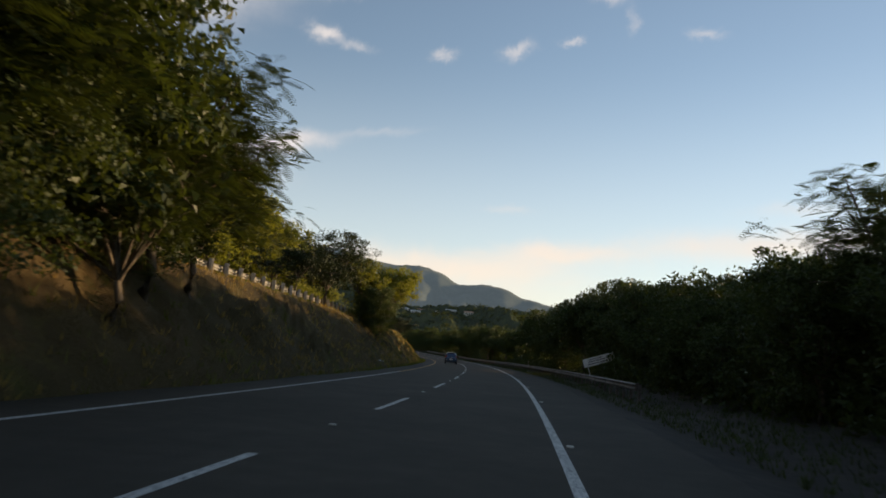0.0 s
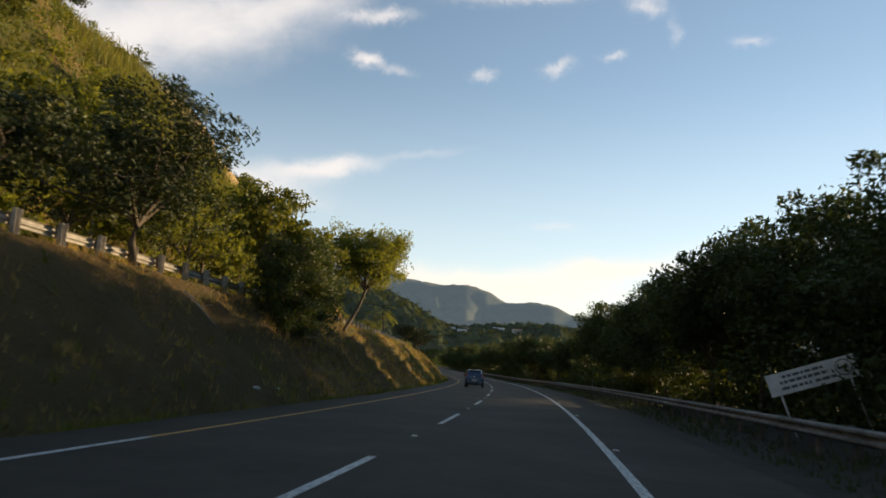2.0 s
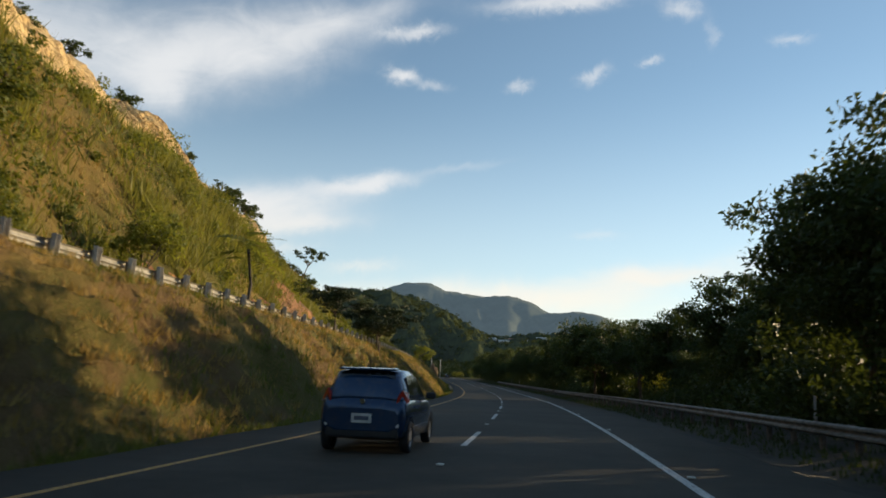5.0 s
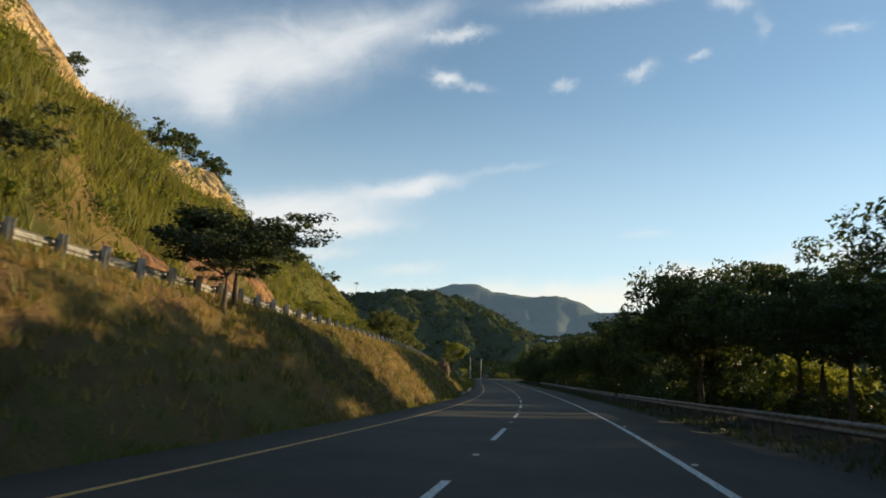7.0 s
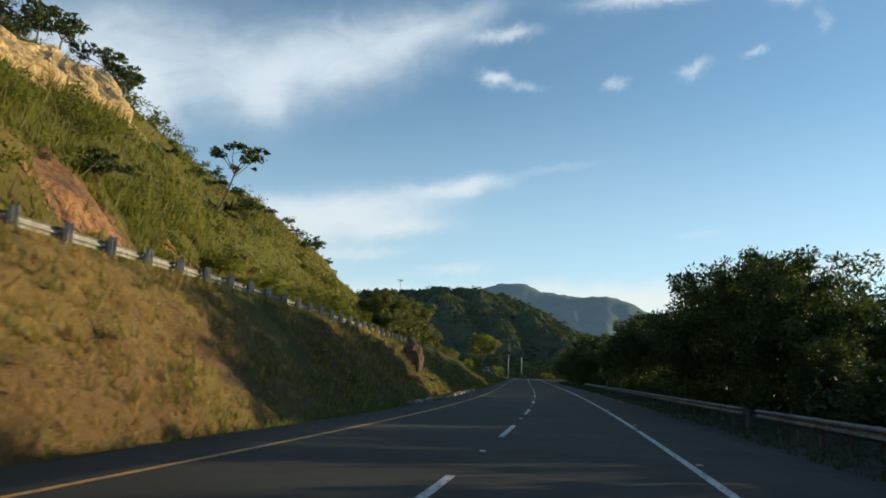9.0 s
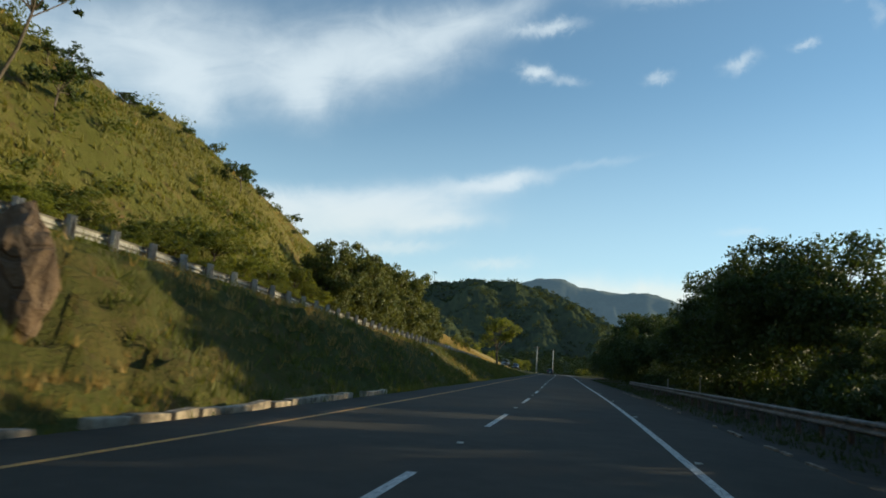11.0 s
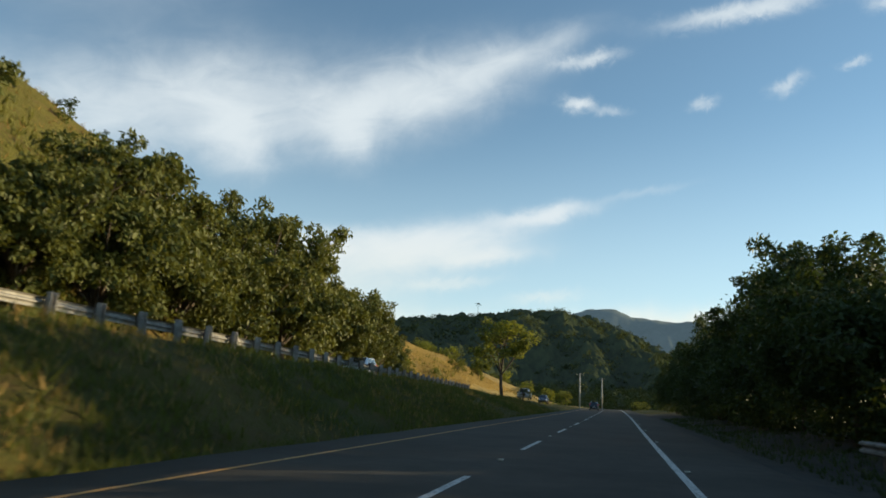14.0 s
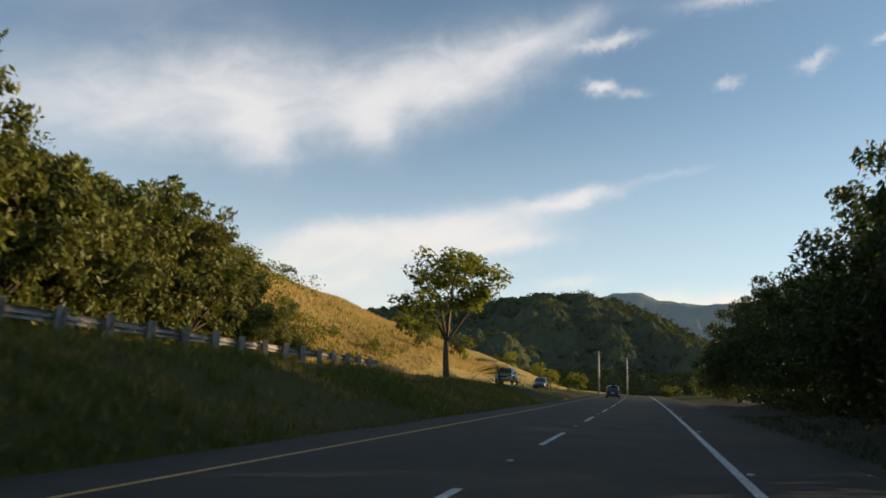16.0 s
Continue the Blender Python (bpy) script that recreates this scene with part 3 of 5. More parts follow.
def frond_cloud(rng, tips, per, length, pairs=9):
    """Feathery leaves: a midrib with leaflets on both sides."""
    out = []
    for t in tips:
        for _ in range(per):
            az = rng.random() * 6.283
            dirn = np.array([math.cos(az), math.sin(az), rng.normal() * 0.25 - 0.05])
            side = np.array([-math.sin(az), math.cos(az), rng.normal() * 0.15])
            o = np.array(t) + rng.normal(size=3) * 0.35
            L = length * (0.7 + 0.6 * rng.random())
            for k in range(1, pairs + 1):
                f = k / pairs
                q = o + dirn * L * f - np.array([0, 0, 0.25 * L * f * f])
                w = 0.30 * L * (0.4 + math.sin(math.pi * min(1, f * 0.95)) * 0.6)
                for sg in (-1, 1):
                    e = q + side * sg * w + dirn * w * 0.35 - np.array([0, 0, 0.12 * w])
                    h = dirn * L / pairs * 0.30
                    out += [q - h, q + h, e + h * 0.5, e - h * 0.5]
    return np.array(out)


def limbs(rng, height, spread, trunk_r, fork, n_main, lean=(0, 0), sub=3):
    """A trunk that forks into limbs; returns the bmesh and the limb tips."""
    bm = bmesh.new()
    tips = []
    top = Vector((lean[0], lean[1], height * fork))
    mid = top * 0.5 + Vector((rng.normal() * 0.12, rng.normal() * 0.12, 0))
    tube(bm, [(0, 0, -0.4), (0, 0, 0.15), mid, top], [trunk_r * 1.5, trunk_r * 1.1, trunk_r * 0.9, trunk_r * 0.75], 8)
    for i in range(n_main):
        az = 2 * math.pi * (i + rng.random() * 0.7) / n_main
        up = 0.15 + 0.85 * rng.random()
        out = spread * (1.08 - 0.60 * up) * (0.75 + 0.4 * rng.random())
        end = top + Vector((math.cos(az) * out, math.sin(az) * out, (height - top.z) * up * 0.88))
        bend = top.lerp(end, 0.5) + Vector((rng.normal() * 0.25, rng.normal() * 0.25, 0.35 * rng.random() * (height - top.z) * 0.4))
        start = top.lerp(mid, rng.random() * 0.35)
        tube(bm, [start, bend, end], [trunk_r * 0.55, trunk_r * 0.34, trunk_r * 0.10], 5, False)
        tips.append(end)
        for j in range(sub):
            t = 0.35 + 0.6 * rng.random()
            b0 = start.lerp(bend, t * 2) if t < 0.5 else bend.lerp(end, t * 2 - 1)
            e2 = b0 + Vector((max(-1.2, min(1.2, rng.normal())) * spread * 0.3, max(-1.2, min(1.2, rng.normal())) * spread * 0.3, (rng.random() - 0.2) * height * 0.17))
            tube(bm, [b0, b0.lerp(e2, 0.55) + Vector((0, 0, 0.1)), e2], [trunk_r * 0.24, trunk_r * 0.15, trunk_r * 0.05], 4, False)
            tips.append(e2)
    return bm, tips


def make_tree(name, seed, height, spread, mat, trunk_r=0.16, fork=0.35, n_main=7, per=60, leaf=0.30, clump=0.9, lean=(0, 0), extra=2, flat=0.75, low=0, corners=4, narrow=0.42, droop=0.35, fronds=0, sub=3, low_z=(0.07, 0.37)):
    rng = np.random.default_rng(seed)
    bm, tips = limbs(rng, height, spread, trunk_r, fork, n_main, lean, sub)
    root = new(name)
    part("trunk", bm, BARK, root)
    if fronds:
        all_tips = [tuple(t) for t in tips] + [tuple(Vector(t) + Vector(rng.normal(size=3) * 0.8)) for t in tips for _ in range(extra)]
        me = quads_mesh("crown", frond_cloud(rng, all_tips, fronds, leaf), 4, mat)
    else:
        cs, rs = [], []
        for t in tips:
            cs.append(tuple(t))
            rs.append(clump * (0.7 + 0.6 * rng.random()))
            for _ in range(extra):
                cs.append(tuple(Vector(t) + Vector(np.clip(rng.normal(size=3), -1.3, 1.3) * clump * 0.8)))
                rs.append(clump * (0.4 + 0.5 * rng.random()))
        for _ in range(low):
            az, r = rng.random() * 6.283, spread * (0.25 + 0.75 * rng.random())
            cs.append((math.cos(az) * r, math.sin(az) * r, height * (low_z[0] + (low_z[1] - low_z[0]) * rng.random())))
            rs.append(clump * (0.6 + 0.5 * rng.random()))
        cs = [(x, y, min(z, height - 0.5 * r)) for (x, y, z), r in zip(cs, rs)]
        me = quads_mesh("crown", leaf_cloud(rng, cs, rs, per, leaf, flat, droop, corners, narrow), corners, mat)
    mesh_part("crown", me, root)
    return root


def set_tree(proto, s, d, scale=1.0, turn=0.0, label="", group="", lean=None):
    m = Matrix.Translation(ground_point(s, d)) @ Matrix.Rotation(turn, 4, "Z")
    ob = copy_thing(proto, m)
    ob.scale = scale if isinstance(scale, tuple) else (scale, scale, scale)
    return tagged(ob, label, "tree", group)


def grow(rows, protos, label, group, seed):
    """Trees of a belt: rows of s, d, scale, prototype."""
    rng = np.random.default_rng(seed)
    for s, d, sc, k in rows:
        set_tree(protos[k % len(protos)], s, d, sc, rng.random() * 6.28, label, group)


def park(protos):
    """Prototypes go once they are copied."""
    for proto in protos:
        for o in (*proto.children_recursive, proto):
            bpy.data.objects.remove(o)


# trees along the right verge; the sun reaches the bank only over the low growth between them
SUNLIT = [(80.5, 82.5), (97.0, 101.0), (113.0, 118.0), (154.0, 171.0), (199.0, 206.0), (250.5, 254.2)]


def shade_limit(s, d, r):
    """Greatest height at s, d that keeps the sunlit stretches of the bank free."""
    rel = radians(SUN_AZ) + heading(s)
    q = s - (d + 11.0) / math.tan(rel)
    if any(q + r > a and q - r < b for a, b in SUNLIT):
        return (d + 11.0) / math.sin(rel) * math.tan(radians(SUN_EL)) + 0.2
    return 99.0


dark = [make_tree("roadside_tree", 11 + i, 8.9, 3.5, LEAF_DARK, 0.17, 0.22, 12, 115, 0.25, 0.95, extra=2, low=27, corners=3, narrow=0.62) for i in range(4)]
stem = [make_tree("roadside_tree", 23 + i, 8.9, 3.6, LEAF_DARK, 0.16, 0.30, 14, 115, 0.25, 1.0, extra=2, low=24, corners=3, narrow=0.62, low_z=(0.20, 0.52)) for i in range(3)]
thin = [make_tree("roadside_tree", 41 + i, 8.6, 4.0, LEAF_DARK, 0.16, 0.25, 9, 58, 0.37, 1.1, extra=1, low=16, corners=3, narrow=0.6, sub=2) for i in range(2)]
spread = [make_tree("roadside_tree", 47 + i, 7.6, 4.6, LEAF_DARK, 0.17, 0.42, 12, 80, 0.24, 0.85, extra=2, flat=0.42, low=5, low_z=(0.30, 0.5), corners=3, narrow=0.6, sub=4) for i in range(2)]
rng0 = np.random.default_rng(3)
TREE_S = [-20, 12, 16, 24, 34, 42, 48, 54, 59, 64, 69, 73, 78, 84, 90, 97, 102, 109, 118, 129, 137, 148, 157, 178, 184, 193, 201, 217, 224, 230, 238, 243, 247, 256, 262, 276, 284, 291, 299, 314, 325, 347, 372]
TREE_Z = [6.5, 6.5, 5.0, 5.0, 5.3, 6.5, 6.8, 7.6, 8.5, 8.7, 8.2, 7.2, 7.2, 8.3, 7.8, 7.7, 8.2, 9.3, 7.8, 7.0, 6.9, 7.2, 7.8, 7.6, 8.1, 8.8, 9.5, 9.9, 7.6, 8.0, 8.5, 8.1, 6.5, 6.2, 7.8, 9.2, 8.6, 9.4, 10.2, 9.9, 8.6, 8.8, 8.8]
front, stems = [], []
s_now = -16.0
while s_now < 372:
    bare = 56 < s_now < 176 or 222 < s_now < 262
    d = 7.4 + rng0.random() * 1.9 + (1.6 if 44 < s_now < 62 or 119 < s_now < 128 else 0.0)
    sc = float(np.interp(s_now, TREE_S, TREE_Z)) / 9.4 * (0.93 + 0.14 * rng0.random())
    cap = shade_limit(s_now, d, 2.1) / 9.4
    if not 138 < s_now < 161:
        (stems if bare and cap > sc else front).append((s_now, d, min(sc, cap), int(rng0.integers(12))))
    s_now += 3.7 + 1.6 * rng0.random()
# rows added behind the belt to shade the bank, mostly out of view
front += [(36, 11.5, 0.7, 1), (42, 11, 0.78, 0), (48, 12.5, 0.8, 1), (55, 12, 0.86, 3)]
front += [(s, 17.5 + 3.5 * rng0.random(), 1.04 + 0.1 * rng0.random(), k) for k, s in enumerate(np.arange(28, 78, 4.2))]
open_stand = [(s, 16.0 + 3.0 * rng0.random(), min(0.86, shade_limit(s, 17.0, 1.8) / 8.6), 0) for s in np.arange(124, 160, 5.4)]
tall = make_tree("roadside_tree", 29, 8.6, 3.7, LEAF_DARK, 0.17, 0.36, 15, 78, 0.28, 0.9, extra=2, low=9, corners=3, narrow=0.6, low_z=(0.36, 0.55), sub=4)
set_tree(tall, 158.5, 6.2, (1.0, 1.0, 0.97), 0.5, "tall dark tree with a bare trunk and a round crown", "roadside trees")
grow(open_stand, [tall], "dark tree with a bare trunk standing back from the road", "roadside trees", 27)
park([tall])
DARK_LABEL = "dense dark leafy tree on the road verge"
grow(front, dark, DARK_LABEL, "roadside trees", 4)
grow(stems, stem, "dark leafy tree with a bare trunk behind the guardrail", "roadside trees", 24)
grow([(142.5, 7.4, 0.70, 0), (147.5, 8.4, 0.92, 1), (153.0, 9.4, 0.90, 0)], spread, "dark tree with a wide layered crown behind the guardrail", "roadside trees", 25)
rows = []
for s in np.arange(-10, 470, 8.5):
    s, d, sc = s + 3 * rng0.random(), 11.5 + 9 * rng0.random(), 0.72 + 0.3 * rng0.random()
    if not 128 < s < 168:
        rows.append((s, d, min(sc, shade_limit(s, d, 2.4) / 8.8), int(rng0.integers(2))))
grow([(6, -13.4, 1.25, 0), (11.5, -13.2, 1.3, 1), (16.5, -13.0, 1.25, 2), (13, -11.6, 0.6, 1), (20.2, -12.9, 0.60, 0), (23.6, -13.4, 0.52, 3), (64, -12.0, 0.50, 2), (66.5, -12.1, 0.50, 1), (68.3, -13.1, 0.48, 3)], dark, "dense dark tree on the bank in shade", "bank trees", 14)
grow(rows, thin, "dark leafy tree standing behind the roadside trees", "roadside trees", 5)
park(dark + thin + stem + spread)

# feathery trees on the bank where the shot begins, broad trees further on
feather = [make_tree("feathery_tree", 61 + i, 9.5, 4.4, LEAF_DARK, 0.2, 0.20, 12, extra=3, fronds=13, leaf=0.72) for i in range(2)]
grow([(21.5, -12.4, 0.94, 1), (14, -12.6, 1.04, 0), (25.0, -12.6, 0.78, 0), (18.5, -11.6, 0.62, 1)], feather, "tall feathery-leaved tree on the bank in shade", "bank trees", 6)
grow([(21.5, 10.4, 0.84, 0)], feather, "feathery-leaved tree standing over the verge", "roadside trees", 26)
umbrella = [make_tree("umbrella_tree", 71, 5.0, 3.0, LEAF_SHADED, 0.11, 0.45, 8, 90, 0.20, 0.75, extra=2, flat=0.4)]
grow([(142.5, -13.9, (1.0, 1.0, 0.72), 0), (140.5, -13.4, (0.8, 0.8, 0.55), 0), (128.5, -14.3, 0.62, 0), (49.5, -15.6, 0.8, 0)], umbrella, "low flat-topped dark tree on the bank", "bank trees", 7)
broad = [make_tree("bank_tree", 31 + i, 9.0, 3.2, (LEAF_YELLOW, LEAF_MID, LEAF_MID)[i], 0.15, 0.36, 8, 54, 0.32, 0.85, extra=2, low=5, lean=(0.5, 0.2)) for i in range(3)]
grow([(65.5, -13.6, 0.74, 2), (68.5, -13.7, 0.64, 1), (62, -26.6, 0.9, 0), (70, -27.0, 1.0, 1), (78, -27.0, 0.95, 2), (87, -27.3, 1.0, 0), (95, -26.8, 0.8, 1), (104, -27, 0.7, 0), (112, -27, .6, 2), (45, -26.5, .8, 0), (36, -27, .9, 2), (54, -26.8, 1.0, 1), (58, -27.2, 1.1, 0), (66, -28, 1.1, 2), (74, -28.2, 1.15, 0), (82, -28, 1.1, 1), (91, -28.2, 1.1, 2), (99, -28.4, 1.2, 0), (107, -28.2, 1.1, 2), (113, -28.4, 1.0, 1), (128, -27.6, 0.75, 0), (61, -33, 0.9, 0), (70, -34, 0.85, 1), (85, -34, 0.9, 0), (95, -34, 0.8, 2), (104, -35, 0.75, 0)], broad, "yellow-green leafy tree lit by the low sun", "bank trees", 8)
leaning = make_tree("leaning_tree", 37, 7.6, 3.3, LEAF_YELLOW, 0.115, 0.40, 14, 95, 0.19, 0.78, lean=(1.2, 0.35), extra=2, low=10, sub=4, low_z=(0.36, 0.55))
set_tree(leaning, 79.7, -13.2, 1.0, 0.0, "leaning yellow-green tree on the edge of the bank", "bank trees")
acacia = make_tree("acacia_tree", 75, 6.4, 3.5, LEAF_SHADED, 0.14, 0.28, 13, 110, 0.19, 0.85, extra=2, flat=0.55, low=20, low_z=(0.25, 0.5), corners=3, narrow=0.45)
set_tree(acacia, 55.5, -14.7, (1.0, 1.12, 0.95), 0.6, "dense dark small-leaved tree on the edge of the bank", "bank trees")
park(feather + umbrella + [leaning, acacia])
row = [make_tree("row_tree", 81 + i, 9.6, 3.3, LEAF_ROW, 0.17, 0.20, 15, 84, 0.33, 0.80, extra=2, low=34, narrow=0.40, droop=1.3, sub=3, low_z=(0.08, 0.5)) for i in range(3)]
rows = []
for s in np.arange(268, 337, 4.4):
    rows.append((s + rng0.random() * 1.2, -27.3 - rng0.random() * 1.6, float(np.interp(s, [268, 285, 302, 311, 320, 337], [1.02, 1.2, 1.3, 1.12, 0.95, 0.5])) * (0.93 + 0.15 * rng0.random()), int(rng0.integers(3))))
grow(rows, row, "broad tree with drooping leaves beside the upper road", "upper road trees", 9)
park(row)
lone = [make_tree("lone_tree", 95, 8.6, 3.0, LEAF_YELLOW, 0.15, 0.30, 6, 75, 0.26, 0.72, extra=2, lean=(-0.4, 0.3))]
grow([(334.5, -15.0, (1.5, 1.5, 1.24), 0)], lone, "lone slender tree with an open crown on the verge", "", 10)
park(lone)
# belt where the road bends away, half lit
far_belt = [make_tree("far_tree", 101 + i, 8.0, 3.2, (LEAF_YELLOW, LEAF_MID)[i], 0.14, 0.25, 7, 22, 0.64, 1.0, extra=1, low=10, corners=3, narrow=0.6, sub=2) for i in range(2)]
rows = [(s, float(d), 0.35 + 0.35 * rng0.random(), int(rng0.integers(2))) for s, d in zip(rng0.uniform(425, 560, 34), rng0.uniform(-75, -29, 34))]
rows += [(s, float(d), 0.7 + 0.5 * rng0.random(), int(rng0.integers(2))) for s, d in zip(rng0.uniform(470, 700, 50), rng0.uniform(-14, 60, 50)) if d > 9 or s > 640]
rows += [(s, float(d), 0.35 + 0.25 * rng0.random(), 0) for s, d in zip(rng0.uniform(146, 200, 16), rng0.uniform(12, 19, 16))]
rows += [(s, float(d), 0.22 + 0.2 * rng0.random(), 0) for s, d in zip(rng0.uniform(66, 168, 44), rng0.uniform(11.5, 19, 44))]
rows += [(372, -28.5, 0.5, 1), (384, -13.4, 0.42, 0), (396, -29, 0.6, 1), (410, -12.5, 0.45, 0), (431, -13, 0.5, 1)]
grow(rows, far_belt, "small tree in evening light where the road bends", "trees by the bend", 11)
rows = [(s + 1.5 * rng0.random(), -27.3 - 1.8 * rng0.random(), (0.55, 0.55, 0.36) if k % 3 else (0.62, 0.62, 0.46), int(rng0.integers(3))) for k, s in enumerate(np.arange(205, 266, 2.9))]
grow(rows, broad, "small leafy tree behind the guardrail of the upper road", "upper road trees", 28)
park(far_belt + broad)


def tufts(rng, s, d, size, blades, mat, name, label, lift=0.0, wide=0.12):
    """Grass: loose three-cornered blades on the ground at s, d."""
    n = len(s)
    base = at_many(s, d, land(s, d) + lift)
    base = np.repeat(base, blades, 0)
    m = n * blades
    h = np.repeat(size, blades) * (0.6 + 0.7 * rng.random(m))
    base[:, :2] += rng.normal(size=(m, 2)) * (h * 0.25)[:, None]
    az = rng.random(m) * 6.283
    w = np.stack([np.cos(az), np.sin(az), 0 * az], -1) * (h * wide)[:, None]
    tip = base + np.stack([rng.normal(size=m) * 0.4, rng.normal(size=m) * 0.4, np.ones(m)], -1) * h[:, None]
    base[:, 2] -= 0.04
    v = np.stack([base - w, base + w, tip], 1).reshape(-1, 3)
    return tagged(new(name, quads_mesh(name, v, 3, mat)), label, "grass", kind="stuff")


def clumped(rng, s, d, scale, seed, keep):
    v = _hash(s, d, scale, seed) + 0.5
    k = (rng.random(len(s)) < np.clip((v - keep) * 4, 0.06, 1)) & off_rocks(s, d, 0.6)
    return s[k], d[k]


rng1 = np.random.default_rng(21)
N = 60000
s, d = rng1.uniform(-12, 345, N), rng1.uniform(-16.0, -9.4, N)
s, d = clumped(rng1, s, d, 3.0, 31, 0.30)
k = rng1.random(len(s)) < np.interp(s, [62, 88, 190, 225], [0.10, 0.42, 0.5, 1.0])
s, d = s[k], d[k]
tufts(rng1, s, d, 0.10 + 0.30 * rng1.random(len(s)) ** 2, 4, GRASS_GREEN, "bank_grass", "green grass tufts on the bank", wide=0.08)
s, d = rng1.uniform(-12, 345, N), rng1.uniform(-15.2, -9.6, N)
s, d = clumped(rng1, s, d, 4.0, 32, 0.28)
k = rng1.random(len(s)) < np.interp(s, [62, 88, 200, 250], [0.24, 0.6, 0.65, 0.25])
s, d = s[k], d[k]
tufts(rng1, s, d, 0.13 + 0.17 * rng1.random(len(s)), 4, GRASS_DRY, "dry_grass", "dry yellow grass tufts on the bank", wide=0.08)
s, d = rng1.uniform(20, 345, 16000), -8.75 - np.abs(rng1.normal(0, 0.55, 16000))
s, d = clumped(rng1, s, d, 1.6, 37, 0.52)
tufts(rng1, s, d, 0.08 + 0.22 * rng1.random(len(s)) ** 2, 5, GRASS_GREEN, "ditch_weeds", "green weeds in clumps along the ditch and the road edge", wide=0.09)
s, d = rng1.uniform(-12, 330, 15000), np.abs(rng1.normal(0, 2.2, 15000)) + 3.3
tufts(rng1, s, d, np.full(len(s), 0.15), 3, LEAF_DARK, "verge_grass", "dark green grass on the road verge")
N = 110000
s, d = rng1.uniform(-40, 380, N), -27.0 - rng1.random(N) ** 1.3 * 75
s, d = clumped(rng1, s, d, 9.0, 33, 0.30)
k = rng1.random(len(s)) < np.interp(s, [180, 205, 300, 320], [1.0, 0.9, 0.8, 0.3])
s, d = s[k], d[k]
m = s + rng1.normal(size=len(s)) * 9 > 192
tufts(rng1, s[~m], d[~m], 0.24 + 0.26 * rng1.random((~m).sum()), 3, GRASS_GREEN, "hill_grass", "tall green grass on the hillside", wide=0.20)
tufts(rng1, s[m], d[m], 0.24 + 0.30 * rng1.random(m.sum()), 4, GRASS_MEADOW, "meadow_grass", "yellow-green meadow grass on the hillside", wide=0.20)
s, d = rng1.uniform(100, 420, 60000), -27.0 - rng1.random(60000) * 80
s2, d2 = rng1.uniform(322, 430, 36000), -24.0 - rng1.random(36000) * 40
s, d = clumped(rng1, s, d, 12.0, 34, 0.38)
k = rng1.random(len(s)) < np.interp(s, [185, 205, 300, 318], [1.0, 0.3, 0.3, 1.0])
s, d = s[k], d[k]
s3, d3 = rng1.uniform(96, 216, 30000), -27.6 - rng1.random(30000) * 24
s3, d3 = clumped(rng1, s3, d3, 7.0, 36, 0.34)
tufts(rng1, s3, d3, 0.7 + 0.9 * rng1.random(len(s3)), 5, GRASS_TALL, "tall_grass", "tall reedy yellow-green grass hanging over the slope", wide=0.045)
tufts(rng1, s2, d2, 0.22 + 0.22 * rng1.random(len(s2)), 3, GRASS_GOLD, "golden_grass", "golden dry grass on the low hill beside the road", wide=0.16)
tufts(rng1, s, d, 0.26 + 0.24 * rng1.random(len(s)), 3, GRASS_DRY, "hill_dry_grass", "golden dry grass on the hillside", wide=0.12)


def shrubs():
    rng = np.random.default_rng(44)
    for name, mat, label, n, lo, hi, keep, seed in (("hill_shrubs", LEAF_MID, "green shrubs on the hillside", 1500, -40, 212, 0.36, 51), ("hill_bushes", LEAF_YELLOW, "yellow-green bushes on the hillside", 1500, -40, 206, 0.36, 52), ("ridge_shrubs", LEAF_MID, "green shrubs scattered over the grassy hill", 340, 195, 325, 0.50, 53), ("far_slope_shrubs", LEAF_MID, "green shrubs on the slope behind the row of trees", 260, 322, 356, 0.25, 59), ("slope_shrubs", LEAF_MID, "green shrubs in patches low on the grassy hill", 520, 204, 274, 0.34, 58)):
        s, d = rng.uniform(lo, hi, n), -27.5 - rng.random(n) ** (1.8 if seed == 58 else 1.2) * (34 if seed == 58 else 62)
        s, d = clumped(rng, s, d, 16.0, seed, keep)
        r = rng.uniform(0.6, 1.7, len(s))
        z = land(s, d)
        c = at_many(s, d, z + r * 0.55)
        cs = np.concatenate([c, c + rng.normal(size=c.shape) * r[:, None] * 0.55])
        rs = np.concatenate([r, r * 0.7])
        v = leaf_cloud(rng, cs, rs, 62, 0.38, 0.8, 0.1, 3, 0.6)
        tagged(new(name, quads_mesh(name, v, 3, mat)), label, "shrubs", kind="stuff")


shrubs()


def thicket():
    """Tall shrubs over the crest behind the row of trees."""
    rng = np.random.default_rng(63)
    s, d, r = rng.uniform(338, 376, 190), rng.uniform(-61, -42, 190), rng.uniform(1.0, 2.0, 190)
    keep = rng.random(190) < np.interp(s + (d + 52) * 0.8, [340, 360, 374], [1.0, 0.8, 0.1])
    s, d, r = s[keep], d[keep], r[keep]
    v = leaf_cloud(rng, at_many(s, d, land(s, d) + r * 0.5), r, 150, 0.4, 0.85, 0.1, 3, 0.6)
    tagged(new("hill_thicket", quads_mesh("hill_thicket", v, 3, LEAF_MID)), "green shrubs over the crest of the golden hill", "shrubs", kind="stuff")


thicket()


